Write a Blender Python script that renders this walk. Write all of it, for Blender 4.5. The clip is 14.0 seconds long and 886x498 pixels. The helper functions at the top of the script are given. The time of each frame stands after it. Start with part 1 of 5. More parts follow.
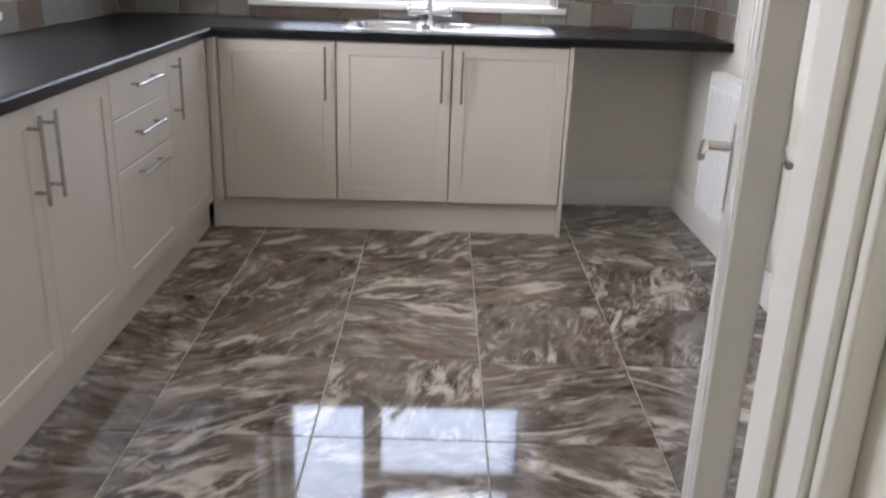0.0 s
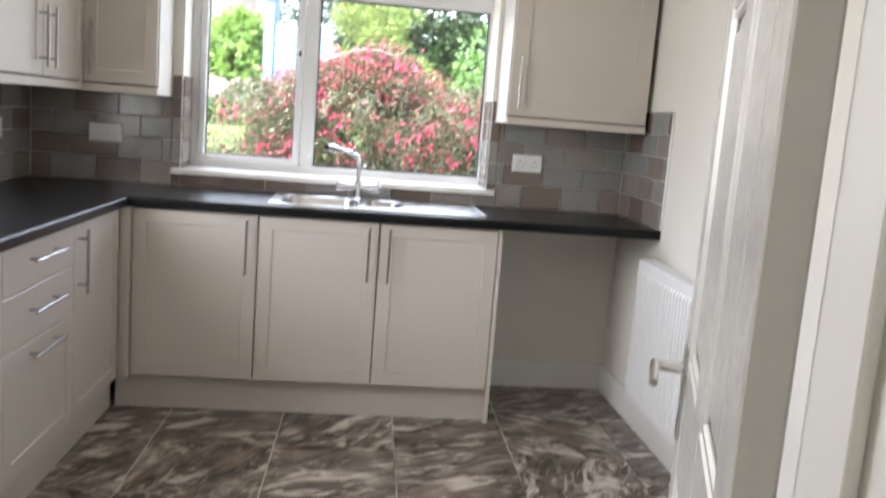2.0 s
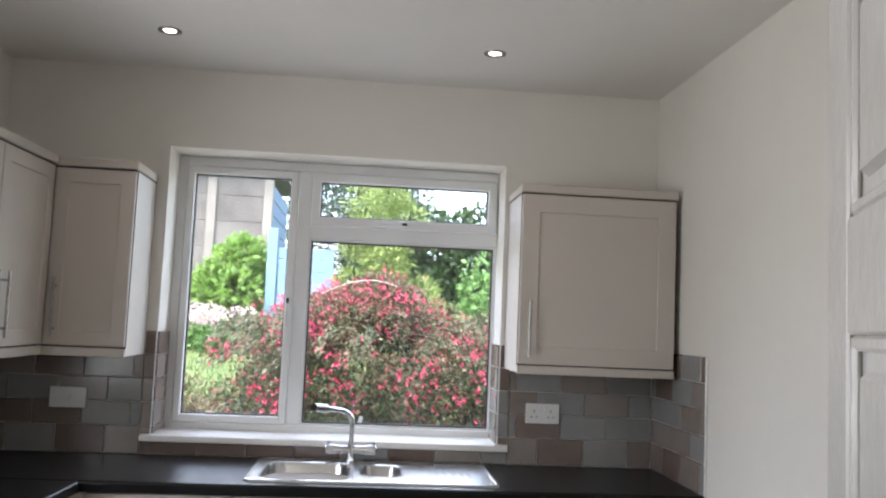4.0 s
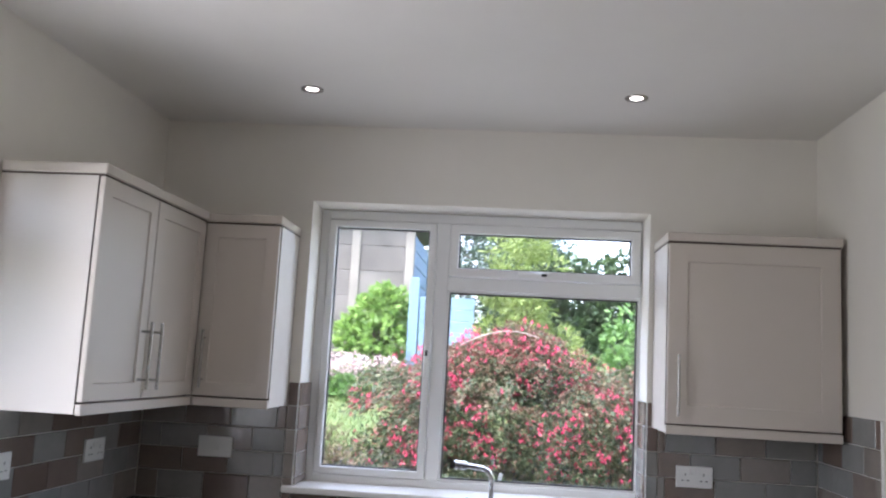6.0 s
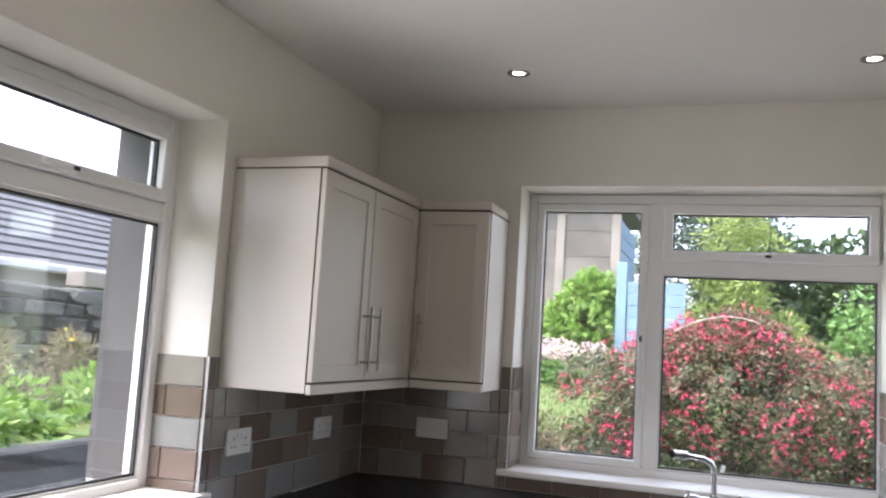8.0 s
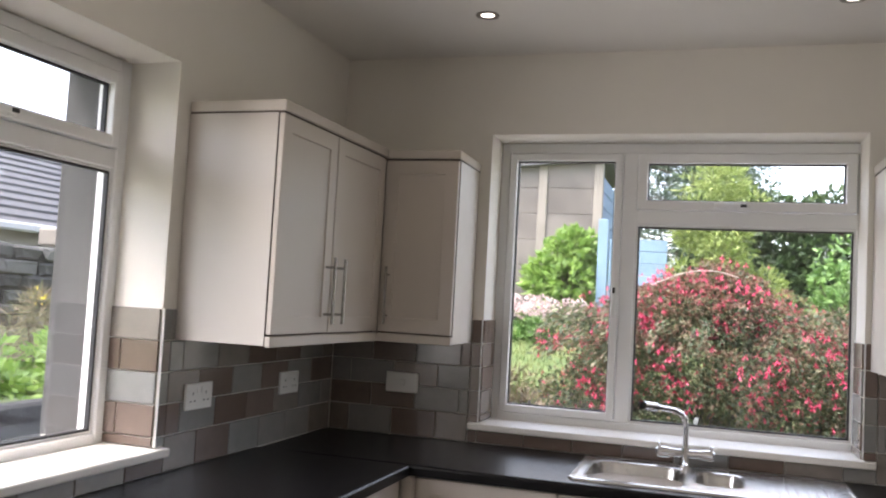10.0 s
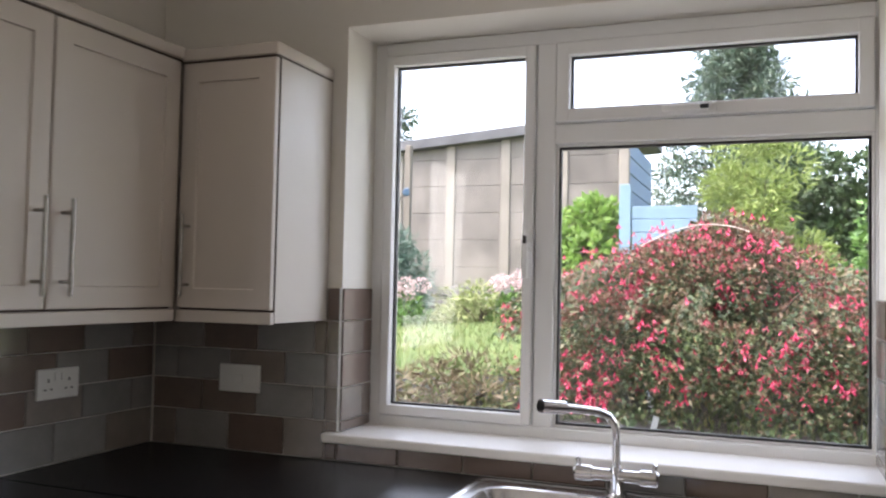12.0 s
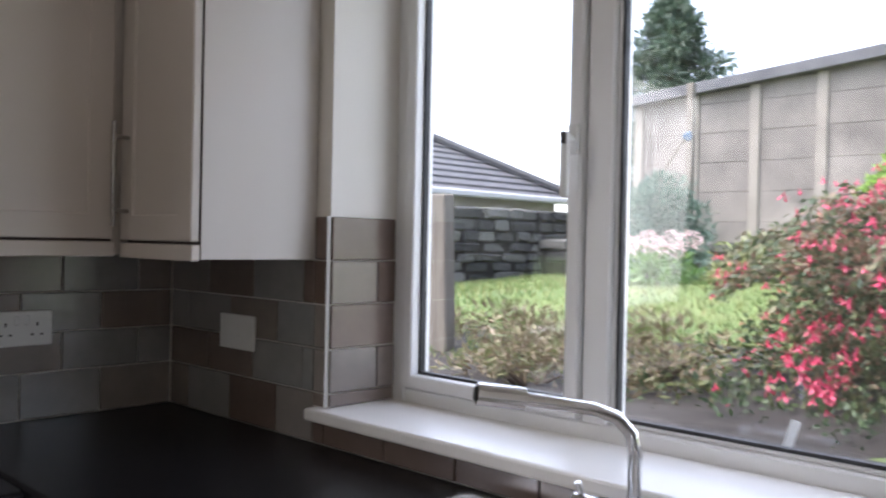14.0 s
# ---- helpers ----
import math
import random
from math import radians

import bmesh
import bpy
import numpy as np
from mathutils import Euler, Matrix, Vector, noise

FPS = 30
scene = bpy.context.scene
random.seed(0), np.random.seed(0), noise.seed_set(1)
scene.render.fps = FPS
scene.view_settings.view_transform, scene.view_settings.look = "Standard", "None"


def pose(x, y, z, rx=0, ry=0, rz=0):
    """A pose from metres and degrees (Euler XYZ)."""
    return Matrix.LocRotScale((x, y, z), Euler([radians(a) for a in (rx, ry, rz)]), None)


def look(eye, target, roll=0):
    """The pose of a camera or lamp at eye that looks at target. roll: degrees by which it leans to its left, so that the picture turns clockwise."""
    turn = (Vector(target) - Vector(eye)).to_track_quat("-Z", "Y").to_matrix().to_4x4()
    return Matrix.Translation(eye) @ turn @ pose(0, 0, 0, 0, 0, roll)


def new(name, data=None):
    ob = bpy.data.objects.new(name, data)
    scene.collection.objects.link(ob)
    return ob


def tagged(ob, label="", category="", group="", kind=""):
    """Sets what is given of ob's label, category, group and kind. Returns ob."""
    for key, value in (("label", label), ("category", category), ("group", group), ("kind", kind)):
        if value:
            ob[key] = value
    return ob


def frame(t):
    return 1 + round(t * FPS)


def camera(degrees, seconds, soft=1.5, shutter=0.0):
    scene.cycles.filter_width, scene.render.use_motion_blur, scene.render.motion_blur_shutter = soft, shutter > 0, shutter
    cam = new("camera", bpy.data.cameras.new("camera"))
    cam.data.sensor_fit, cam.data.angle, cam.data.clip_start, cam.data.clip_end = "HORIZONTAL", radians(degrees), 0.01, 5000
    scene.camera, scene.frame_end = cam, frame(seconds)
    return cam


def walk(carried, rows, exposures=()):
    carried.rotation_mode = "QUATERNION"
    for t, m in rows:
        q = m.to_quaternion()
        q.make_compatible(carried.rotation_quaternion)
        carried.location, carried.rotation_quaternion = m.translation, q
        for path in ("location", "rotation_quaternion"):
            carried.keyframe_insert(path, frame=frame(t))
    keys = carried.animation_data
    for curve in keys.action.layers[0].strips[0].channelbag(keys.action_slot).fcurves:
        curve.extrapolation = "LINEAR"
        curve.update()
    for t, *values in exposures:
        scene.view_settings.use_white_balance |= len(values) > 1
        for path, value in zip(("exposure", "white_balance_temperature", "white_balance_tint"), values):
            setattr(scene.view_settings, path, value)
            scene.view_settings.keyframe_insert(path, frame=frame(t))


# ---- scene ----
cam = camera(55.0, 14.0, 2.1, 0.25)

PATH = [
    (0, (1.502, -4.321, 1.265), (1.557, -2.438, 0.594), 2.0),
    (0.5, (1.488, -4.50, 1.269), (1.477, -2.70, 0.386), 2.2),
    (1, (1.455, -4.605, 1.292), (1.492, -2.845, 0.349), 2.8),
    (1.5, (1.523, -4.35, 1.205), (1.612, -2.486, 0.485), 3.5),
    (2, (1.495, -4.14, 1.317), (1.716, -2.175, 1.016), 4.5),
    (2.5, (1.53, -3.965, 1.412), (1.802, -1.988, 1.274), 4.1),
    (3, (1.57, -3.807, 1.433), (1.796, -1.821, 1.370), 3.6),
    (3.5, (1.561, -3.717, 1.466), (1.76, -1.727, 1.519), 3.1),
    (3.7, (1.558, -3.711, 1.492), (1.748, -1.722, 1.599), 2.8),
    (5.8, (1.57, -3.63, 1.528), (1.453, -1.654, 1.814), 3.1),
    (6, (1.568, -3.628, 1.53), (1.404, -1.653, 1.799), 3.1),
    (6.5, (1.569, -3.618, 1.531), (1.283, -1.654, 1.78), 3.4),
    (7, (1.55, -3.621, 1.523), (1.156, -1.675, 1.766), 3.5),
    (7.5, (1.538, -3.619, 1.52), (1.033, -1.697, 1.753), 3.4),
    (8, (1.536, -3.603, 1.522), (0.909, -1.716, 1.733), 3.5),
    (8.5, (1.531, -3.597, 1.513), (0.821, -1.735, 1.683), 3.6),
    (9, (1.53, -3.616, 1.506), (0.907, -1.72, 1.625), 3.2),
    (9.2, (1.53, -3.641, 1.514), (0.971, -1.723, 1.608), 3.8),
    (11.3, (1.689, -2.767, 1.418), (1.018, -0.891, 1.598), 1.5),
    (11.5, (1.706, -2.622, 1.410), (1.035, -0.744, 1.583), 1.2),
    (12, (1.88, -2.274, 1.435), (1.164, -0.412, 1.521), 1.2),
    (12.5, (1.954, -1.966, 1.393), (1.315, -0.074, 1.491), 1.5),
    (13, (2.106, -1.687, 1.376), (1.364, 0.169, 1.428), 1.2),
    (13.5, (2.235, -1.427, 1.400), (1.19, 0.266, 1.372), 0.8),
    (14, (2.17, -1.202, 1.370), (0.793, 0.25, 1.353), 1.2),
]
EXPOSURES = [(0.0, 4.0, 6250, 15), (0.5, 4.42, 6200, 14), (1.3, 4.42, 6200, 14), (2.0, 4.0, 6350, 13), (2.5, 3.45, 6300, 14), (3.0, 3.35, 6200, 14), (3.5, 3.32, 6200, 14), (6.0, 3.3, 5950, 17),
             (7.5, 3.12, 6250, 17), (9.2, 3.0, 6600, 17), (11.4, 3.0, 6750, 18), (12.5, 2.9, 6500, 17), (13.0, 2.74, 6400, 18), (14.0, 2.86, 6300, 18)]
walk(cam, [(t, look(eye, target, roll)) for t, eye, target, roll in PATH], EXPOSURES)

# ---- light ----
world = bpy.data.worlds.new("sky")
scene.world = world
world.use_nodes = True
wn = world.node_tree
sky = wn.nodes.new("ShaderNodeTexSky")
sky.sky_type = "NISHITA"
sky.sun_disc = False
sky.sun_elevation = radians(62)
sky.sun_rotation = radians(225)
sky.air_density, sky.dust_density, sky.ozone_density = 0.85, 3.0, 0.6
overcast = wn.nodes.new("ShaderNodeHueSaturation")
overcast.inputs["Saturation"].default_value = 0.65
wn.links.new(sky.outputs[0], overcast.inputs["Color"])
wn.links.new(overcast.outputs[0], wn.nodes["Background"].inputs[0])
wn.nodes["Background"].inputs[1].default_value = 0.15
sun = new("sun", bpy.data.lights.new("sun", "SUN"))
sun.data.energy, sun.data.angle, sun.data.color = 0.6, radians(50), (1, 0.98, 0.95)
sun.matrix_world = look((-4.0, -4.0, 10.6), (0, 0, 0))


def window_light(name, m, w, h, watts, spread=180):
    """Daylight that comes in through one window's opening."""
    lamp = bpy.data.lights.new(name, "AREA")
    lamp.shape, lamp.size, lamp.size_y = "RECTANGLE", w, h
    lamp.energy, lamp.color, lamp.spread = watts, (1, 0.985, 0.955), radians(spread)
    new(name, lamp).matrix_world = m


window_light("west_window_light", look((-0.03, -2.10, 1.62), (3.0, -2.3, 1.4)), 1.1, 1.1, 2.2, 168)
window_light("north_window_light", look((1.415, 0.30, 1.60), (1.415, -3.0, 1.60)), 1.35, 1.15, 0.65)


# ---- materials ----
def nodes_of(name):
    m = bpy.data.materials.new(name)
    m.use_nodes = True
    return m, m.node_tree.nodes, m.node_tree.links, m.node_tree.nodes["Principled BSDF"]


def ramp(n, l, source, stops, mode="LINEAR"):
    r = n.new("ShaderNodeValToRGB")
    r.color_ramp.interpolation = mode
    while len(r.color_ramp.elements) < len(stops):
        r.color_ramp.elements.new(0.5)
    for e, (at, c) in zip(r.color_ramp.elements, stops):
        e.position, e.color = at, (*c, 1)
    l.new(source, r.inputs[0])
    return r.outputs[0]


def noise_tex(n, l, scale, detail=6, rough=0.6, coord="Object", distortion=0.0, offset=False, stretch=None, turn=0):
    tc = n.new("ShaderNodeTexCoord")
    vec = tc.outputs[coord]
    if offset:
        info = n.new("ShaderNodeObjectInfo")
        mul = n.new("ShaderNodeVectorMath")
        mul.operation = "SCALE"
        mul.inputs[0].default_value = (37.0, 53.0, 29.0)
        l.new(info.outputs["Random"], mul.inputs["Scale"])
        add = n.new("ShaderNodeVectorMath")
        l.new(vec, add.inputs[0])
        l.new(mul.outputs[0], add.inputs[1])
        vec = add.outputs[0]
    if stretch:
        rot = n.new("ShaderNodeMapping")
        rot.inputs["Rotation"].default_value = (0, 0, radians(turn))
        l.new(vec, rot.inputs[0])
        mp = n.new("ShaderNodeMapping")
        mp.inputs["Scale"].default_value = stretch
        l.new(rot.outputs[0], mp.inputs[0])
        vec = mp.outputs[0]
    t = n.new("ShaderNodeTexNoise")
    t.inputs["Scale"].default_value = scale
    t.inputs["Detail"].default_value = detail
    t.inputs["Roughness"].default_value = rough
    t.inputs["Distortion"].default_value = distortion
    l.new(vec, t.inputs["Vector"])
    return t.outputs[0]


def bump(n, l, b, height, strength, distance=0.01):
    u = n.new("ShaderNodeBump")
    u.inputs["Strength"].default_value = strength
    u.inputs["Distance"].default_value = distance
    l.new(height, u.inputs["Height"])
    l.new(u.outputs[0], b.inputs["Normal"])


def plain(name, c, rough=0.5, metal=0.0, vary=0.06, scale=3.0, bumps=0.0, bump_scale=120.0, stretch=None, spec=0.5, rough_vary=0.08):
    m, n, l, b = nodes_of(name)
    t = noise_tex(n, l, scale, 8, 0.65, stretch=stretch)
    lo, hi = tuple(v * (1 - vary) for v in c), tuple(min(1, v * (1 + vary)) for v in c)
    l.new(ramp(n, l, t, [(0.3, lo), (0.7, hi)]), b.inputs["Base Color"])
    g = noise_tex(n, l, scale * 6, 4, 0.7, stretch=stretch)
    l.new(ramp(n, l, g, [(0.3, (rough - rough_vary,) * 3), (0.7, (rough + rough_vary,) * 3)]), b.inputs["Roughness"])
    b.inputs["Metallic"].default_value = metal
    b.inputs["Specular IOR Level"].default_value = spec
    if bumps:
        bump(n, l, b, noise_tex(n, l, bump_scale, 4, 0.6), bumps, 0.002)
    return m


wall_paint = plain("wall_paint", (0.765, 0.732, 0.668), 0.75, vary=0.02, bumps=0.25, bump_scale=220)
ceiling_paint = plain("ceiling_paint", (0.77, 0.745, 0.70), 0.8, vary=0.015, bumps=0.2, bump_scale=200)
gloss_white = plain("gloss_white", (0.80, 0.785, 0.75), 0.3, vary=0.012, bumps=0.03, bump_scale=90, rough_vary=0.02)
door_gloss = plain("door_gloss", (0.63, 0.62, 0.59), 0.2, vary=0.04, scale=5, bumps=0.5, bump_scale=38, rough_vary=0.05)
upvc = plain("upvc", (0.82, 0.82, 0.81), 0.3, vary=0.01, rough_vary=0.02)
cabinet_paint = plain("cabinet_paint", (0.545, 0.495, 0.445), 0.42, vary=0.012, bumps=0.05, bump_scale=300, rough_vary=0.03)
carcass = plain("carcass", (0.55, 0.505, 0.46), 0.4, vary=0.01)
worktop_black = plain("worktop_black", (0.009, 0.009, 0.010), 0.27, vary=0.3, scale=300, bumps=0.1, bump_scale=500, rough_vary=0.05, spec=0.2)
steel = plain("brushed_steel", (0.36, 0.35, 0.335), 0.26, 1.0, vary=0.05, scale=12, stretch=(30, 1, 1))
sink_steel = plain("sink_steel", (0.66, 0.66, 0.66), 0.22, 1.0, vary=0.05, scale=10, stretch=(1, 25, 1))
chrome = plain("chrome", (0.75, 0.75, 0.76), 0.07, 1.0, vary=0.02, rough_vary=0.03)
white_plastic = plain("white_plastic", (0.80, 0.80, 0.78), 0.35, vary=0.01)
black_plastic = plain("black_plastic", (0.02, 0.02, 0.02), 0.4)
dark_gap = plain("dark_seal", (0.02, 0.02, 0.022), 0.6)
grout = plain("grout", (0.62, 0.59, 0.55), 0.85, vary=0.08, scale=20)
radiator_white = plain("radiator_white", (0.82, 0.82, 0.81), 0.32, vary=0.01, rough_vary=0.02)


def tile_material():
    m, n, l, b = nodes_of("glazed_tile")
    info = n.new("ShaderNodeObjectInfo")
    base = ramp(n, l, info.outputs["Random"], [(0.0, (0.315, 0.308, 0.295)), (0.2, (0.265, 0.222, 0.195)), (0.36, (0.295, 0.298, 0.292)),
                                              (0.54, (0.18, 0.132, 0.108)), (0.72, (0.31, 0.278, 0.252)), (0.86, (0.225, 0.172, 0.146))], "CONSTANT")
    t = noise_tex(n, l, 14, 8, 0.7, offset=True)
    shade = ramp(n, l, t, [(0.25, (0.74, 0.74, 0.74)), (0.75, (0.95, 0.94, 0.92))])
    mix = n.new("ShaderNodeMix")
    mix.data_type, mix.blend_type = "RGBA", "MULTIPLY"
    mix.inputs["Factor"].default_value = 1
    l.new(base, mix.inputs["A"])
    l.new(shade, mix.inputs["B"])
    l.new(mix.outputs["Result"], b.inputs["Base Color"])
    b.inputs["Roughness"].default_value = 0.17
    b.inputs["Specular IOR Level"].default_value = 0.6
    bump(n, l, b, noise_tex(n, l, 9, 3, 0.5, offset=True), 0.35, 0.004)
    return m


def tile_turned(n, l):
    """Coordinates of one tile, turned and shifted by the tile's own chance."""
    tc = n.new("ShaderNodeTexCoord")
    info = n.new("ShaderNodeObjectInfo")
    ang = n.new("ShaderNodeMapRange")
    ang.inputs["To Min"].default_value, ang.inputs["To Max"].default_value = radians(-80), radians(35)
    l.new(info.outputs["Random"], ang.inputs["Value"])
    rot = n.new("ShaderNodeVectorRotate")
    rot.rotation_type = "Z_AXIS"
    l.new(tc.outputs["Object"], rot.inputs["Vector"])
    l.new(ang.outputs[0], rot.inputs["Angle"])
    far = n.new("ShaderNodeVectorMath")
    far.operation = "SCALE"
    far.inputs[0].default_value = (371.0, 533.0, 297.0)
    l.new(info.outputs["Random"], far.inputs["Scale"])
    add = n.new("ShaderNodeVectorMath")
    l.new(rot.outputs[0], add.inputs[0])
    l.new(far.outputs[0], add.inputs[1])
    return add.outputs[0]


def noise_at(n, l, vec, scale, stretch, detail=10, rough=0.65, distortion=0.0):
    mp = n.new("ShaderNodeMapping")
    mp.inputs["Scale"].default_value = stretch
    l.new(vec, mp.inputs[0])
    t = n.new("ShaderNodeTexNoise")
    for key, v in (("Scale", scale), ("Detail", detail), ("Roughness", rough), ("Distortion", distortion)):
        t.inputs[key].default_value = v
    l.new(mp.outputs[0], t.inputs["Vector"])
    return t.outputs[0]


def marble_material():
    m, n, l, b = nodes_of("marbled_floor_tile")
    vec = tile_turned(n, l)
    big = noise_at(n, l, vec, 4.2, (0.75, 1.5, 1), 12, 0.62, 1.6)
    c = ramp(n, l, big, [(0.34, (0.045, 0.035, 0.028)), (0.45, (0.092, 0.073, 0.06)), (0.54, (0.155, 0.128, 0.108)), (0.66, (0.27, 0.228, 0.195))])
    cloud = ramp(n, l, noise_at(n, l, vec, 3.6, (0.8, 1.2, 1), 4, 0.55), [(0.40, (0.12, 0.12, 0.12)), (0.54, (1, 1, 1))])
    rust = ramp(n, l, noise_at(n, l, vec, 3.0, (1, 1, 1), 6, 0.6, 0.5), [(0.54, (0, 0, 0)), (0.68, (0.5, 0.5, 0.5))])
    streak = ramp(n, l, noise_at(n, l, vec, 4.0, (0.62, 1.6, 1), 14, 0.62, 2.2), [(0.525, (0, 0, 0)), (0.555, (0.5, 0.5, 0.5)), (0.62, (1, 1, 1))])
    thin = ramp(n, l, noise_at(n, l, vec, 10.0, (0.5, 1.5, 1), 12, 0.66, 2.4), [(0.52, (0, 0, 0)), (0.61, (0.8, 0.8, 0.8))])
    dark = ramp(n, l, noise_at(n, l, vec, 8.0, (0.55, 1.4, 1), 12, 0.7, 2.4), [(0.56, (0, 0, 0)), (0.66, (0.8, 0.8, 0.8))])
    for mask, colour, gated in ((rust, (0.22, 0.14, 0.095), False), (dark, (0.045, 0.034, 0.027), False), (thin, (0.42, 0.37, 0.32), True),
                                (streak, (0.56, 0.50, 0.44), True)):
        fac = mask
        if gated:
            gate = n.new("ShaderNodeMath")
            gate.operation = "MULTIPLY"
            l.new(mask, gate.inputs[0])
            l.new(cloud, gate.inputs[1])
            fac = gate.outputs[0]
        mix = n.new("ShaderNodeMix")
        mix.data_type = "RGBA"
        l.new(fac, mix.inputs["Factor"])
        l.new(c, mix.inputs["A"])
        mix.inputs["B"].default_value = (*colour, 1)
        c = mix.outputs["Result"]
    l.new(c, b.inputs["Base Color"])
    r = noise_tex(n, l, 25, 4, 0.6)
    l.new(ramp(n, l, r, [(0.3, (0.035,) * 3), (0.75, (0.075,) * 3)]), b.inputs["Roughness"])
    b.inputs["Specular IOR Level"].default_value = 0.75
    bump(n, l, b, noise_tex(n, l, 2.5, 2, 0.5), 0.03, 0.01)
    return m


def glass_material():
    m, n, l, b = nodes_of("window_glass")
    out = n["Material Output"]
    tr = n.new("ShaderNodeBsdfTransparent")
    tr.inputs[0].default_value = (0.97, 0.985, 0.98, 1)
    gl = n.new("ShaderNodeBsdfGlossy")
    gl.inputs["Roughness"].default_value = 0.02
    lw = n.new("ShaderNodeLayerWeight")
    lw.inputs[0].default_value = 0.5
    pw = n.new("ShaderNodeMath")
    pw.operation = "POWER"
    pw.inputs[1].default_value = 4.0
    l.new(lw.outputs["Facing"], pw.inputs[0])
    am = n.new("ShaderNodeMath")
    am.operation = "MULTIPLY_ADD"
    am.inputs[1].default_value = 0.5
    am.inputs[2].default_value = 0.05
    l.new(pw.outputs[0], am.inputs[0])
    mx = n.new("ShaderNodeMixShader")
    l.new(am.outputs[0], mx.inputs[0])
    l.new(tr.outputs[0], mx.inputs[1])
    l.new(gl.outputs[0], mx.inputs[2])
    l.new(mx.outputs[0], out.inputs[0])
    return m


def glow_material(name, c, strength):
    m, n, l, b = nodes_of(name)
    b.inputs["Base Color"].default_value = (*c, 1)
    b.inputs["Emission Color"].default_value = (*c, 1)
    b.inputs["Emission Strength"].default_value = strength
    return m


tile_mat, marble, glass = tile_material(), marble_material(), glass_material()
lamp_glow = glow_material("lamp_glow", (1, 0.93, 0.82), 0.7)
# dark colour that paints in the shade of door gaps and cornice joints
gap_shade = plain("door_gap_shade", (0.07, 0.05, 0.04), 0.6)
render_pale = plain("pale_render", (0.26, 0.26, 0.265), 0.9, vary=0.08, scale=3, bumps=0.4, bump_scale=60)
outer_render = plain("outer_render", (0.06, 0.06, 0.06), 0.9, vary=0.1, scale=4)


# ---- building helpers ----
def box(bm, x0, y0, z0, x1, y1, z1, bevel=0.0, seg=1):
    made = bmesh.ops.create_cube(bm, size=1.0)["verts"]
    for v in made:
        v.co = Vector((x0 + (v.co.x + 0.5) * (x1 - x0), y0 + (v.co.y + 0.5) * (y1 - y0), z0 + (v.co.z + 0.5) * (z1 - z0)))
    if bevel:
        edges = list({e for v in made for e in v.link_edges})
        bmesh.ops.bevel(bm, geom=edges, offset=bevel, segments=seg, affect="EDGES", profile=0.5)
    return bm


def block(*a, **k):
    return box(bmesh.new(), *a, **k)


def rod(bm, a, b, r, seg=12, r2=None, caps=True):
    a, b = Vector(a), Vector(b)
    m = Matrix.Translation((a + b) / 2) @ (b - a).to_track_quat("Z", "Y").to_matrix().to_4x4()
    bmesh.ops.create_cone(bm, cap_ends=caps, segments=seg, radius1=r, radius2=r if r2 is None else r2, depth=(b - a).length, matrix=m)
    return bm


def tube(points, r, seg=12, taper=None):
    """A round tube swept along points."""
    bm = bmesh.new()
    rings = []
    pts = [Vector(p) for p in points]
    up = Vector((0.13, 0.31, 0.94)).normalized()
    for i, p in enumerate(pts):
        d = (pts[min(i + 1, len(pts) - 1)] - pts[max(i - 1, 0)]).normalized()
        s = d.cross(up).normalized()
        w = s.cross(d)
        rr = r * (taper[i] if taper else 1)
        rings.append([bm.verts.new(p + rr * (math.cos(a) * s + math.sin(a) * w)) for a in (2 * math.pi * k / seg for k in range(seg))])
    for q, u in zip(rings, rings[1:]):
        for k in range(seg):
            bm.faces.new((q[k], q[(k + 1) % seg], u[(k + 1) % seg], u[k]))
    bm.faces.new(rings[0][::-1])
    bm.faces.new(rings[-1])
    return bm


def mesh_of(name, bm, material, smooth=False):
    me = bpy.data.meshes.new(name)
    bmesh.ops.recalc_face_normals(bm, faces=bm.faces)
    if smooth:
        for f in bm.faces:
            f.smooth = True
        for e in bm.edges:
            e.smooth = len(e.link_faces) == 2 and e.calc_face_angle(0) < 0.7
    bm.to_mesh(me)
    bm.free()
    me.materials.append(material)
    return me


def part(name, bm, material, parent, label="", smooth=False):
    ob = new(name, mesh_of(name, bm, material, smooth))
    ob.parent = parent
    if label:
        tagged(ob, label)
    return ob


def thing(name, m, label, category, group="", kind=""):
    ob = new(name)
    ob.matrix_world = m
    ob.empty_display_size = 0.1
    return tagged(ob, label, category, group, kind)


def solid(name, bm, material, label, category, kind="structure", m=None, smooth=False, group=""):
    ob = new(name, mesh_of(name, bm, material, smooth))
    if m:
        ob.matrix_world = m
    return tagged(ob, label, category, group, kind)


# ---- the plan ----
I = Matrix.Identity(4)
LEFT = pose(0, 0, 0, 0, 0, -1.4)      # the left wall and its units stand a little off square
W, CEIL = 2.835, 2.556                # right wall, ceiling height
SOUTH, SOUTH2 = -3.55, -3.67          # the two faces of the wall with the doorway
WX0, WX1, WZ0, WZ1 = 0.685, 2.145, 0.965, 2.213
LY0, LY1, LZ1 = -2.70, -1.218, 2.2
DX0, DX1, DZ = 0.934, 1.881, 2.03       # doorway
TILE_TOP = 1.422


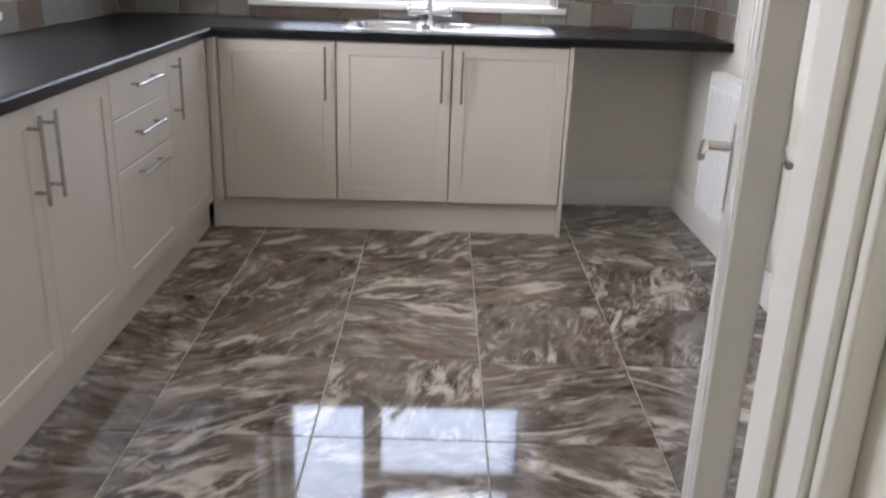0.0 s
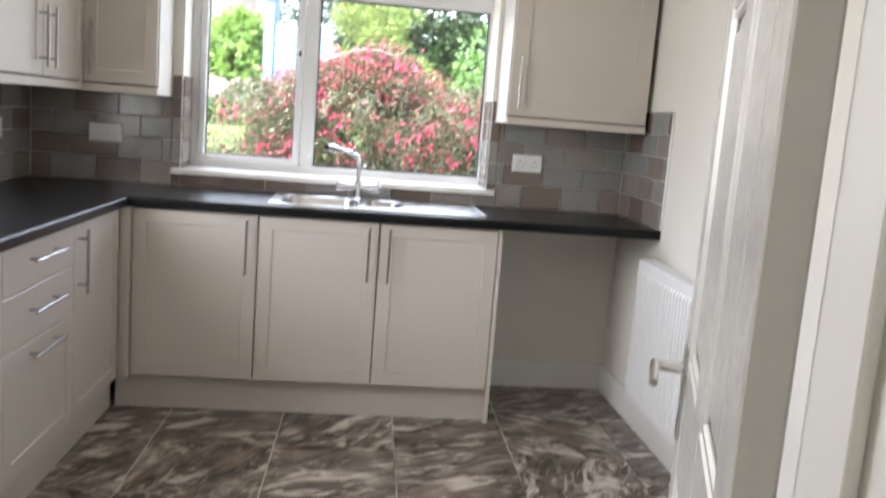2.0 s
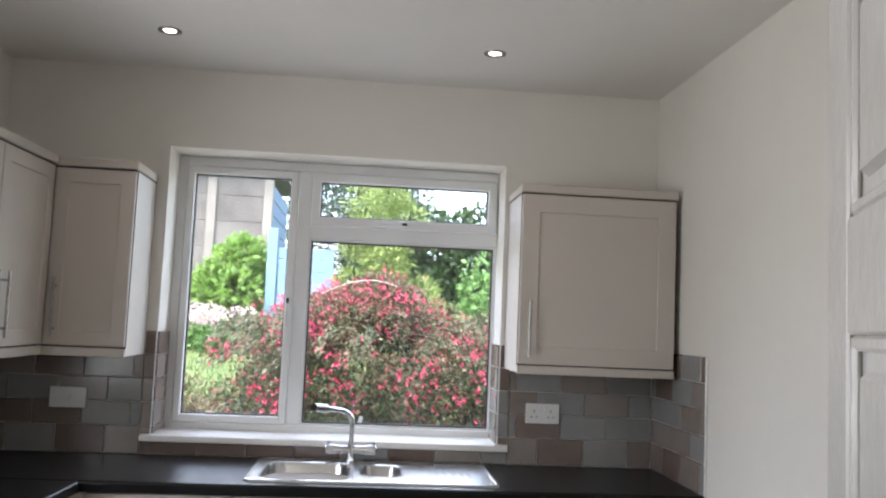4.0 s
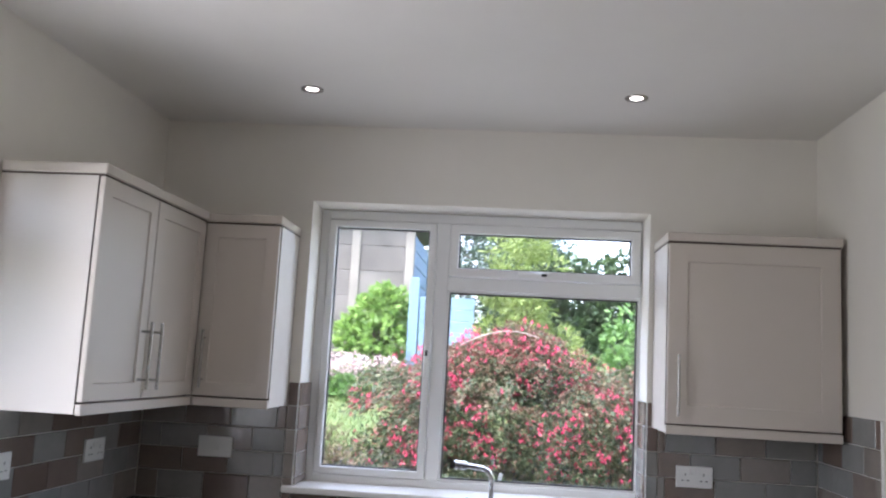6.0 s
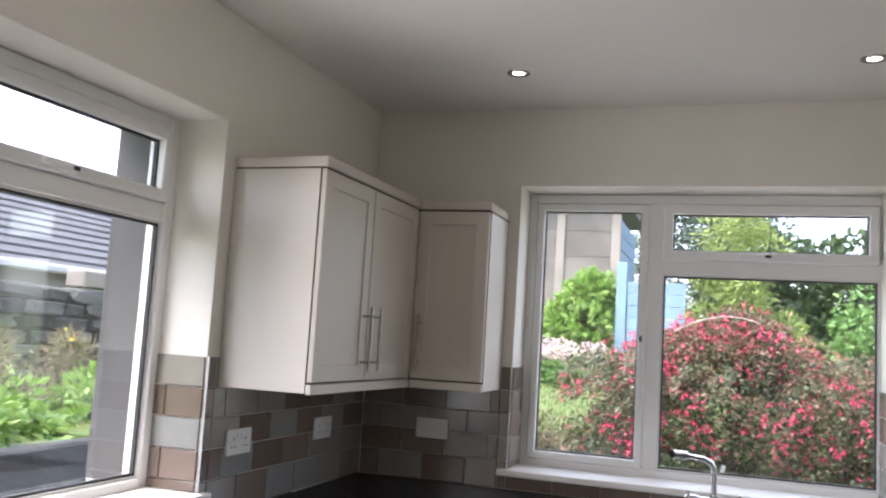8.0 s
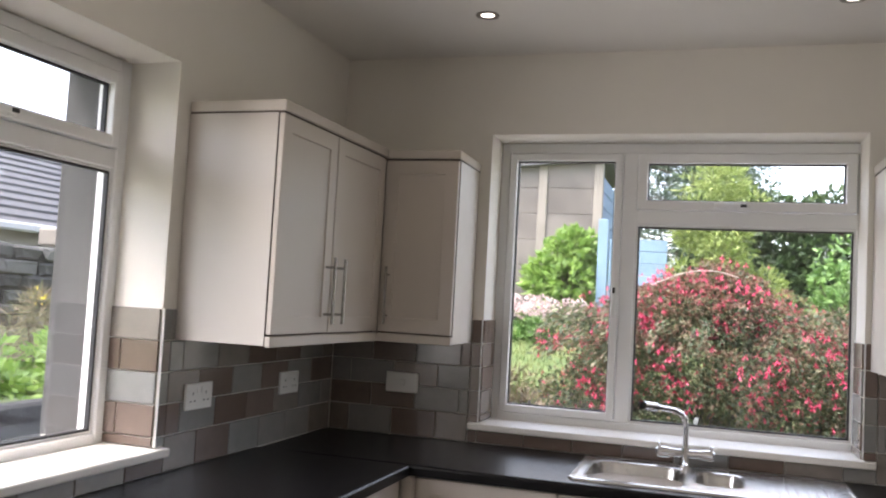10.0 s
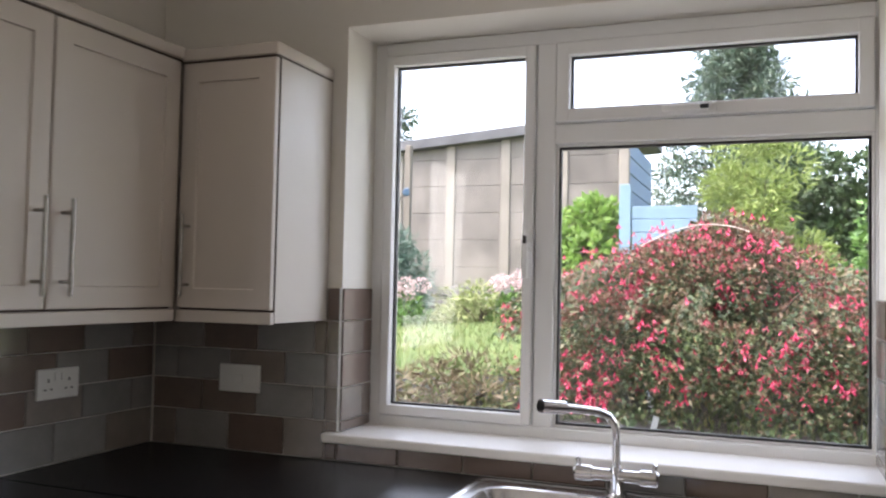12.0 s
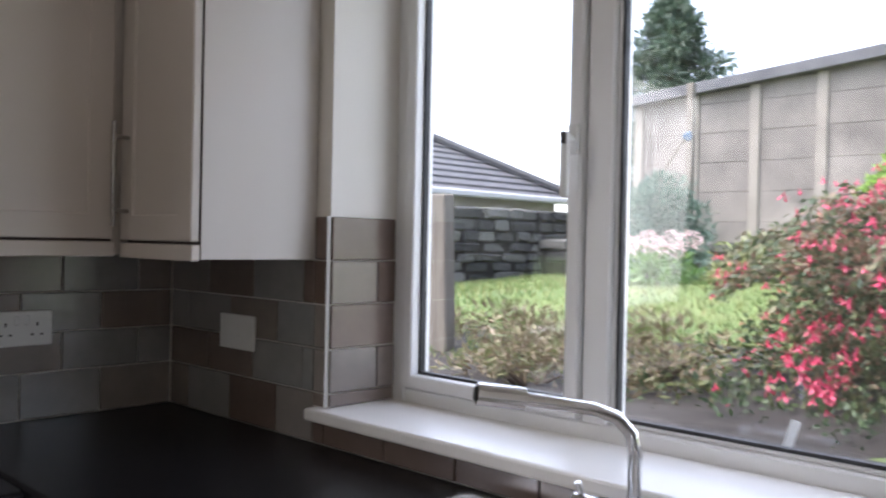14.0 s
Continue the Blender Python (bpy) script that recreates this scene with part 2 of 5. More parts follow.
def wall_with_hole(x0, y0, x1, y1, z1, a0, a1, b0, b1, along):
    bm = bmesh.new()
    if along == "x":
        box(bm, x0, y0, 0, a0, y1, z1)
        box(bm, a1, y0, 0, x1, y1, z1)
        box(bm, a0, y0, b1, a1, y1, z1)
        if b0 > 0:
            box(bm, a0, y0, 0, a1, y1, b0)
    else:
        box(bm, x0, y0, 0, x1, a0, z1)
        box(bm, x0, a1, 0, x1, y1, z1)
        box(bm, x0, a0, b1, x1, a1, z1)
        if b0 > 0:
            box(bm, x0, a0, 0, x1, a1, b0)
    bmesh.ops.remove_doubles(bm, verts=bm.verts, dist=0.0001)
    return bm


wall_north = solid("wall_north", wall_with_hole(-0.43, 0, W + 0.3, 0.29, CEIL + 0.2, WX0, WX1, WZ0, WZ1, "x"), wall_paint,
                   "cream painted plaster wall with a window opening and tiled splashback", "wall")
wall_west = solid("wall_west", wall_with_hole(-0.43, -4.0, 0, 0.0, CEIL + 0.2, LY0, LY1, WZ0, LZ1, "y"), wall_paint,
                  "cream painted plaster wall with a wide window and tiled splashback", "wall", m=LEFT)
EY0, EY1, EZ1 = -2.82, -1.92, 2.05     # back door opening
wall_east = solid("wall_east", wall_with_hole(W, -6.2, W + 0.2, 0, CEIL + 0.2, EY0, EY1, 0, EZ1, "y"), wall_paint,
                  "cream painted plaster wall with a back door opening", "wall")
HALL_X = 1.89                         # the hallway's near side wall
solid("wall_hall_east", block(HALL_X, -6.2, 0, HALL_X + 0.1, SOUTH2 - 0.0005, CEIL + 0.2), wall_paint, "cream painted hallway side wall", "wall")
wall_south = solid("wall_south", wall_with_hole(-0.35, SOUTH2, W, SOUTH, CEIL + 0.2, DX0, DX1, 0, DZ, "x"), wall_paint,
                   "cream painted partition wall with a doorway", "wall")
solid("wall_hall_west", block(0.35, -6.2, 0, 0.45, SOUTH2, CEIL + 0.2), wall_paint, "cream painted hallway wall", "wall")
solid("wall_hall_end", block(0.35, -6.3, 0, W + 0.2, -6.2, CEIL + 0.2), wall_paint, "cream painted hallway end wall", "wall")
ceiling = solid("ceiling", block(-0.5, -6.3, CEIL, W + 0.3, 0.29, CEIL + 0.12), ceiling_paint, "matt white plastered ceiling", "ceiling")


# ---- windows ----
def window_unit(name, m, w, z0, z1, mullion, transom, label, toplight_left=False):
    """A white plastic window: origin at its left bottom corner, x along, y outward."""
    win = thing(name, m, label, "window", kind="structure")
    h = z1 - z0
    f, d, q = 0.058, 0.07, 0.03
    bm = bmesh.new()
    box(bm, 0, 0, 0, f, d, h, 0.004)
    box(bm, w - f, 0, 0, w, d, h, 0.004)
    box(bm, f - 0.002, 0, 0, w - f + 0.002, d, f, 0.004)
    box(bm, f - 0.002, 0, h - f * 0.75, w - f + 0.002, d, h, 0.004)
    box(bm, mullion - q, 0.001, f - 0.002, mullion + q, d - 0.001, h - f * 0.75 + 0.002, 0.004)
    tx0, tx1 = (mullion + q, w - f)
    box(bm, tx0 - 0.002, 0.001, transom - 0.03, tx1 + 0.002, d - 0.001, transom + 0.03, 0.004)
    part("window_frame", bm, upvc, win)
    lights = [("casement", f, f, mullion - q, h - f * 0.75, 0.034, True),
              ("fanlight", tx0, transom + 0.03, tx1, h - f * 0.75, 0.042, True),
              ("fixed_light", tx0, f, tx1, transom - 0.03, 0.010, False)]
    for kind, x0, zz0, x1, zz1, s, opens in lights:
        bm = bmesh.new()
        y0, y1 = (-0.014, d * 0.7) if opens else (0.012, d * 0.7)
        g = 0.003 if opens else -0.001
        box(bm, x0 + g, y0, zz0 + g, x0 + s, y1, zz1 - g, 0.005, 2)
        box(bm, x1 - s, y0, zz0 + g, x1 - g, y1, zz1 - g, 0.005, 2)
        box(bm, x0 + s - 0.004, y0, zz0 + g, x1 - s + 0.004, y1 - 0.001, zz0 + s, 0.005, 2)
        box(bm, x0 + s - 0.004, y0, zz1 - s, x1 - s + 0.004, y1 - 0.001, zz1 - g, 0.005, 2)
        sash = part(kind, bm, upvc, win)
        bm = bmesh.new()
        k = 0.006
        box(bm, x0 + s - 0.001, y1 - 0.036, zz0 + s - 0.001, x0 + s + k, y1 - 0.020, zz1 - s + 0.001)
        box(bm, x1 - s - k, y1 - 0.036, zz0 + s - 0.001, x1 - s + 0.001, y1 - 0.020, zz1 - s + 0.001)
        box(bm, x0 + s + k, y1 - 0.036, zz0 + s - 0.001, x1 - s - k, y1 - 0.020, zz0 + s + k)
        box(bm, x0 + s + k, y1 - 0.036, zz1 - s - k, x1 - s - k, y1 - 0.020, zz1 - s + 0.001)
        part("glazing_seal", bm, dark_gap, sash, "black rubber glazing seal")
        pane = part("pane", block(x0 + s, y1 - 0.03, zz0 + s, x1 - s, y1 - 0.026, zz1 - s), glass, sash, "clear glass pane")
        pane.visible_shadow = False
        if kind == "casement":
            hx, hz = x1 - s * 0.5, (zz0 + zz1) / 2 - 0.02
            bm = bmesh.new()
            box(bm, hx - 0.011, y0 - 0.012, hz - 0.03, hx + 0.011, y0 - 0.0005, hz + 0.03, 0.004, 2)
            rod(bm, (hx, y0 - 0.01, hz), (hx, y0 - 0.032, hz), 0.008)
            box(bm, hx - 0.009, y0 - 0.040, hz - 0.115, hx + 0.009, y0 - 0.028, hz + 0.012, 0.005, 2)
            part("handle", bm, white_plastic, sash, "white lever window handle", smooth=True)
            part("lock_button", block(hx - 0.006, y0 - 0.0425, hz - 0.012, hx + 0.006, y0 - 0.0395, hz + 0.012, 0.001), black_plastic, sash)
        if kind == "fanlight":
            hx, hz = (x0 + x1) / 2, zz0 + s * 0.5
            bm = bmesh.new()
            box(bm, hx - 0.03, y0 - 0.012, hz - 0.011, hx + 0.03, y0 - 0.0005, hz + 0.011, 0.004, 2)
            box(bm, hx - 0.115, y0 - 0.036, hz - 0.009, hx + 0.012, y0 - 0.024, hz + 0.009, 0.005, 2)
            rod(bm, (hx, y0 - 0.01, hz), (hx, y0 - 0.03, hz), 0.008)
            part("handle", bm, white_plastic, sash, "white lever window handle", smooth=True)
            part("lock_button", block(hx - 0.012, y0 - 0.0385, hz - 0.006, hx + 0.012, y0 - 0.0355, hz + 0.006, 0.001), black_plastic, sash)
    return win


window_unit("window_1", pose(0.665, 0.2, WZ0 + 0.001), 1.532, WZ0 + 0.001, WZ1 - 0.001, 0.587, 0.928,
            "white plastic double glazed window over the sink looking onto the garden")
window_unit("window_2", LEFT @ pose(-0.185, LY0, WZ0 + 0.001, 0, 0, 90), LY1 - LY0 + 0.015, WZ0 + 0.001, LZ1 - 0.001, 0.50, 0.915,
            "white plastic double glazed side window looking onto a stone wall")
solid("window_sill_1", block(WX0 - 0.042, -0.035, WZ0, WX1 + 0.045, 0.2, WZ0 + 0.028, 0.006, 2), gloss_white,
      "white gloss painted window board below the sink window", "window sill")
solid("window_sill_2", block(-0.2, LY0 - 0.04, WZ0, 0.035, LY1 + 0.042, WZ0 + 0.028, 0.006, 2), gloss_white,
      "white gloss painted window board of the side window", "window sill", m=LEFT)


# ---- fitted kitchen units ----
def shaker(w, h, rail=0.078, depth=0.02):
    """A framed door leaf with a sunk panel, origin at its left bottom, front towards -y."""
    bm = block(0, -depth, 0, w, 0, h, 0.0025)
    bm.faces.ensure_lookup_table()
    front = min(bm.faces, key=lambda f: f.calc_center_median().y - (1 if f.calc_area() > w * h * 0.5 else 0))
    bmesh.ops.inset_region(bm, faces=[front], thickness=rail - 0.0025, depth=0)
    bmesh.ops.inset_region(bm, faces=[front], thickness=0.003, depth=-0.0055)
    return bm


def bar_handle(parent, x, z, length, upright=True, front=-0.02):
    bm = bmesh.new()
    y = front - 0.034
    o = length * 0.5
    i = o - 0.033
    if upright:
        rod(bm, (x, y, z - o), (x, y, z + o), 0.0055, 14)
        for s in (-i, i):
            rod(bm, (x, y, z + s), (x, front + 0.0008, z + s), 0.0045, 10)
    else:
        rod(bm, (x - o, y, z), (x + o, y, z), 0.0055, 14)
        for s in (-i, i):
            rod(bm, (x + s, y, z), (x + s, front + 0.0008, z), 0.0045, 10)
    return part("handle", bm, steel, parent, "brushed steel bar handle", smooth=True)


def door_leaf(parent, m, w, h, side, low=False, rail=0.078):
    leaf = part("door", shaker(w, h, rail), cabinet_paint, parent)
    leaf.matrix_local = m
    off = 0.037 if low else 0.041
    x = off if side == "l" else w - off
    bar_handle(leaf, x, (0.145 if low else h - 0.135), 0.228)
    return leaf


BASE_TOP, PLINTH, DEPTH = 0.868, 0.157, 0.557


def base_unit(m, w, label, doors=(), drawers=()):
    """Origin at the unit's left front corner on the floor; the front faces -y."""
    u = thing("base_cabinet", m, label, "kitchen cabinet", "fitted base units")
    part("body", block(0.001, 0.004, PLINTH, w - 0.001, DEPTH - 0.01, BASE_TOP + 0.003), carcass, u)
    # shade between the doors, set in as a dark strip
    part("gap_shade", block(0.001, 0.0006, PLINTH + 0.001, w - 0.001, 0.0038, BASE_TOP + 0.002), gap_shade, u, "dark strip for the shade in the gaps between doors")
    for x, dw, side in doors:
        door_leaf(u, pose(x + 0.0026, 0, PLINTH), dw - 0.0052, BASE_TOP - PLINTH - 0.004, side)
    for z0, z1 in drawers:
        bm = block(0.0018, -0.02, z0 + 0.0018, w - 0.0018, 0, z1 - 0.0018, 0.0025) if z1 - z0 < 0.25 else shaker(w - 0.0036, z1 - z0 - 0.0036)
        d = part("drawer_front", bm, cabinet_paint, u)
        if z1 - z0 >= 0.25:
            d.location = (0.0018, 0, z0 + 0.0018)
            bar_handle(d, w / 2, z1 - z0 - 0.04, 0.25, False)
        else:
            bar_handle(d, w / 2, (z0 + z1) / 2 + 0.015, 0.25, False)
    return u


FRONT = -0.557
base_unit(pose(0.612, FRONT, 0), 0.508, "cream shaker corner base cabinet with one door", [(0, 0.508, "r")])
base_unit(pose(1.12, FRONT, 0), 1.012, "cream shaker sink base cabinet with two doors", [(0, 0.504, "r"), (0.504, 0.508, "l")])
end_panel = solid("end_panel", block(2.133, FRONT - 0.02, 0, 2.151, -0.004, 0.871, 0.001), cabinet_paint,
                  "cream end panel beside the empty appliance space", "panel", "")
LX = 0.571
for y0, y1, lab, drs, dws in ((-1.135, -0.62, "cream shaker corner base cabinet beside the drawers", [(0, 0.515, "l")], ()),
                              (-1.70, -1.135, "cream drawer base cabinet with three drawer fronts", (), [(PLINTH, 0.555), (0.555, 0.722), (0.722, BASE_TOP)]),
                              (-2.68, -1.70, "cream shaker base cabinet with two doors below the side window", [(0, 0.49, "r"), (0.49, 0.49, "l")], ())):
    base_unit(LEFT @ pose(LX, y0, 0, 0, 0, 90), y1 - y0, lab, drs, dws)
solid("plinth", block(0.545, -0.527, 0.001, 2.132, -0.509, PLINTH - 0.002), cabinet_paint, "cream plinth board below the sink cabinets", "plinth", "")
solid("plinth", block(0.523, -2.68, 0.001, 0.541, -0.53, PLINTH - 0.002), cabinet_paint, "cream plinth board below the side cabinets", "plinth", "", m=LEFT)
solid("filler_post", block(0.574, -0.618, PLINTH, 0.611, -0.56, BASE_TOP), cabinet_paint, "cream corner filler post between the cabinet runs", "filler", "")


# ---- worktops ----
def worktop_profile(bm, x0, x1, y_back, y_front, z0, z1, r=0.012):
    """A slab along x with a rounded front edge, which may be mitred at its left end."""
    pts = [(y_back, z0), (y_back, z1)]
    for k in range(7):
        a = math.pi / 2 + k * math.pi / 12
        pts.append((y_front + r - r * math.sin(a - math.pi / 2), z1 - r + r * math.cos(a - math.pi / 2)))
    pts.append((y_front, z0))
    rings = [[bm.verts.new((x, y, z)) for y, z in pts] for x in (x0, x1)]
    n = len(pts)
    for k in range(n):
        bm.faces.new((rings[0][k], rings[0][(k + 1) % n], rings[1][(k + 1) % n], rings[1][k]))
    bm.faces.new(rings[0])
    bm.faces.new(rings[1][::-1])
    return bm


TOP = 0.91
SX0, SX1, SY0, SY1 = 1.142, 2.087, -0.545, -0.045


def worktop_sink():
    bm = bmesh.new()
    worktop_profile(bm, 0.0, SX0 + 0.03, -0.003, -0.603, 0.872, TOP)
    worktop_profile(bm, 1.76, W - 0.002, -0.003, -0.603, 0.872, TOP)
    worktop_profile(bm, SX0 + 0.03, 1.76, -0.525, -0.603, 0.872, TOP)
    box(bm, SX0 + 0.03, -0.085, 0.872, 1.76, -0.003, TOP)
    return bm


solid("worktop", worktop_sink(), worktop_black, "black laminate worktop around the sink", "worktop", "")
side_top = bmesh.new()
worktop_profile(side_top, -2.70, -0.600, 0.003, -0.615, 0.872, TOP)
for v in side_top.verts:
    v.co = Vector((-v.co.y, v.co.x, v.co.z))
solid("worktop", side_top, worktop_black, "black laminate worktop below the side window", "worktop", "", m=LEFT)


# ---- wall units ----
def wall_unit(m, w, d, h, label, leaves, rail=0.075, extra=0.0):
    """Origin at the unit's left front bottom; the front faces -y. h is the height with cornice and light rail."""
    u = thing("wall_cabinet", m, label, "kitchen cabinet", "fitted wall units")
    part("body", block(0, 0.002, 0.004, w + extra, d, h - 0.03), carcass, u)
    # dark strip standing in for the shaded gap round each door
    part("gap_shade", block(0.0005, -0.0004, 0.0335, w - 0.0005, 0.0015, h - 0.0345), gap_shade, u, "dark brown strip for the shaded gap round the doors")
    part("light_rail", block(0.0, -0.02, 0.0, w, -0.001, 0.033, 0.002), cabinet_paint, u)
    bm = bmesh.new()
    box(bm, -0.004, -0.026, h - 0.034, w + 0.004, d, h, 0.003)
    part("cornice", bm, cabinet_paint, u, "cream cornice strip")
    # shadow below the cornice, built as a thin dark strip
    part("shadow_line", block(-0.0012, -0.0185, h - 0.0405, w + 0.0012, d - 0.002, h - 0.0345), gap_shade, u, "dark brown strip for the shadow under the cornice")
    for x, lw, side in leaves:
        door_leaf(u, pose(x + 0.003, -0.0006, 0.039), lw - 0.006, h - 0.039 - 0.041, side, True, rail)
    return u


wall_unit(LEFT @ pose(0.325, -1.155, 1.322, 0, 0, 90), 0.832, 0.321, 0.766, "cream shaker wall cabinet with two doors beside the side window",
          [(0, 0.39, "r"), (0.39, 0.44, "l")], extra=0.315)
wall_unit(pose(0.328, -0.296, 1.320), 0.310, 0.292, 0.766, "narrow cream shaker wall cabinet beside the sink window", [(0, 0.310, "l")])
wall_unit(pose(2.165, -0.305, 1.318), 0.645, 0.301, 0.766, "cream shaker wall cabinet with a single wide door", [(0, 0.645, "l")], rail=0.1)


# ---- sink and tap ----
def rounded(x0, y0, x1, y1, r, seg=6):
    out = []
    for cx, cy, a0 in ((x1 - r, y1 - r, 0), (x0 + r, y1 - r, 90), (x0 + r, y0 + r, 180), (x1 - r, y0 + r, 270)):
        for k in range(seg + 1):
            a = radians(a0 + 90 * k / seg)
            out.append((cx + r * math.cos(a), cy + r * math.sin(a)))
    return out


def loft(bm, loops, close=True):
    rings = [[bm.verts.new(p) for p in lp] for lp in loops]
    for q, u in zip(rings, rings[1:]):
        n = len(q)
        for k in range(n):
            bm.faces.new((q[k], q[(k + 1) % n], u[(k + 1) % n], u[k]))
    if close:
        bm.faces.new(rings[-1])
    return rings


def sink_unit():
    s = thing("sink", pose(0, 0, TOP), "stainless steel one and a half bowl sink in black worktop", "sink")
    flat = 0.010
    bowls = [(SX0 + 0.05, SY0 + 0.045, 1.525, SY1 - 0.075, 0.15, 0.07), (1.565, SY0 + 0.14, 1.725, SY1 - 0.10, 0.10, 0.05)]
    # deck with two openings, cut as a grid of strips round each bowl
    bm = bmesh.new()
    outer = rounded(SX0, SY0, SX1, SY1, 0.03)
    loops = [[(x, y, 0.0005) for x, y in outer],
             [(x, y, 0.008) for x, y in rounded(SX0 + 0.006, SY0 + 0.006, SX1 - 0.006, SY1 - 0.006, 0.028)],
             [(x, y, 0.009) for x, y in rounded(SX0 + 0.014, SY0 + 0.014, SX1 - 0.014, SY1 - 0.014, 0.024)],
             [(x, y, 0.006) for x, y in rounded(SX0 + 0.022, SY0 + 0.022, SX1 - 0.022, SY1 - 0.022, 0.02)]]
    rings = loft(bm, loops, False)
    edges = []
    ring = rings[-1]
    for k in range(len(ring)):
        edges.append(bm.edges.get((ring[k], ring[(k + 1) % len(ring)])))
    lips = []
    for x0, y0, x1, y1, deep, r in bowls:
        lip = [bm.verts.new((x, y, 0.006)) for x, y in rounded(x0 - 0.006, y0 - 0.006, x1 + 0.006, y1 + 0.006, r + 0.006)]
        lips.append(lip)
        for k in range(len(lip)):
            edges.append(bm.edges.new((lip[k], lip[(k + 1) % len(lip)])))
    bmesh.ops.triangle_fill(bm, edges=edges, use_beauty=True, normal=(0, 0, 1))
    part("drainer", bm, sink_steel, s)
    for x0, y0, x1, y1, deep, r in bowls:
        bm = bmesh.new()
        prof = [(-0.0065, 0.0062), (0.0, 0.003), (0.005, -0.01), (0.012, -deep + 0.03), (0.022, -deep + 0.01), (0.045, -deep)]
        loft(bm, [[(x, y, z) for x, y in rounded(x0 + i, y0 + i, x1 - i, y1 - i, max(r - i * 0.5, 0.012))] for i, z in prof])
        bowl = part("bowl", bm, sink_steel, s, "pressed steel bowl", smooth=True)
        cx, cy = (x0 + x1) / 2, (y0 + y1) / 2
        bm = rod(bmesh.new(), (cx, cy, -deep + 0.0005), (cx, cy, -deep + 0.004), 0.035, 20)
        rod(bm, (cx, cy, -deep + 0.004), (cx, cy, -deep + 0.006), 0.012, 12)
        part("waste", bm, chrome, bowl, "chrome plug hole")
    for k in range(8):
        x = 1.80 + 0.031 * k
        part("drainer_rib", rod(bmesh.new(), (x, SY0 + 0.06, 0.0045), (x, SY1 - 0.09, 0.0045), 0.0045, 8), sink_steel, s)
    return s


sink_unit()


def mixer_tap():
    t = thing("mixer_tap", pose(1.522, -0.100, TOP + 0.006), "chrome bridge mixer tap with a swan spout and two levers", "tap")
    bm = bmesh.new()
    rod(bm, (0, 0, 0), (0, 0, 0.008), 0.028, 20)
    rod(bm, (0, 0, 0.006), (0, 0, 0.075), 0.019, 20, 0.016)
    part("body", bm, chrome, t, smooth=True)
    part("bridge", rod(bmesh.new(), (-0.062, 0, 0.052), (0.062, 0, 0.052), 0.016, 18), chrome, t, smooth=True)
    for s in (-1, 1):
        bm = rod(bmesh.new(), (s * 0.060, 0, 0.052), (s * 0.100, 0, 0.052), 0.0205, 20)
        rod(bm, (s * 0.100, 0, 0.052), (s * 0.106, 0, 0.052), 0.0205, 20, 0.014)
        k = part("tap_knob", bm, chrome, t, "chrome turning knob", smooth=True)
        part("lever", rod(bmesh.new(), (s * 0.092, 0, 0.070), (s * 0.097, -0.003, 0.088), 0.006, 10), chrome, k, smooth=True)
    pts = [(0, 0, 0.07), (0, 0, 0.12), (0, 0, 0.15), (-0.004, -0.006, 0.18), (-0.018, -0.024, 0.203), (-0.04, -0.05, 0.215),
           (-0.08, -0.10, 0.225), (-0.115, -0.142, 0.232)]
    part("spout", tube(pts, 0.0105, 16), chrome, t, smooth=True)
    bm = rod(bmesh.new(), (-0.105, -0.13, 0.230), (-0.150, -0.184, 0.238), 0.0165, 18)
    part("aerator", bm, chrome, t, "chrome spout head", smooth=True)
    bm = rod(bmesh.new(), (-0.149, -0.1828, 0.2378), (-0.152, -0.1864, 0.2384), 0.011, 16)
    part("nozzle", bm, black_plastic, t, "black spout nozzle")
    return t


mixer_tap()


# ---- sockets, lights, radiator ----
def socket_plate(m, label, holes=True):
    """A double power socket; origin at its left bottom, front towards -y."""
    s = thing("wall_socket", m, label, "socket", "double power sockets")
    part("plate", block(0, -0.010, 0, 0.147, 0, 0.086, 0.003, 2), white_plastic, s)
    if not holes:
        part("switch_rocker", block(0.060, -0.0125, 0.030, 0.087, -0.0095, 0.056, 0.0015), white_plastic, s)
    for cx in ((0.037, 0.110) if holes else ()):
        for dx, z, w, h in ((0, 0.048, 0.0042, 0.010), (-0.011, 0.026, 0.0075, 0.0045), (0.011, 0.026, 0.0075, 0.0045)):
            part("pin_hole", block(cx + dx - w / 2, -0.0106, z, cx + dx + w / 2, -0.0098, z + h), black_plastic, s)
        rx = cx + (0.024 if cx < 0.07 else -0.024)
        part("rocker_switch", block(rx - 0.0055, -0.0135, 0.052, rx + 0.0055, -0.0095, 0.075, 0.0015), white_plastic, s)
    return s


TT = -0.0085
socket_plate(pose(0.270, TT, 1.092), "white switched spur plate on the splashback beside the sink window", False)
socket_plate(pose(2.266, TT, 1.090), "white double power socket below the wide wall cabinet")
socket_plate(LEFT @ pose(-TT, -1.090, 1.094, 0, 0, 90), "white double power socket near the side window")
socket_plate(LEFT @ pose(-TT, -0.478, 1.094, 0, 0, 90), "white double power socket near the kitchen corner")


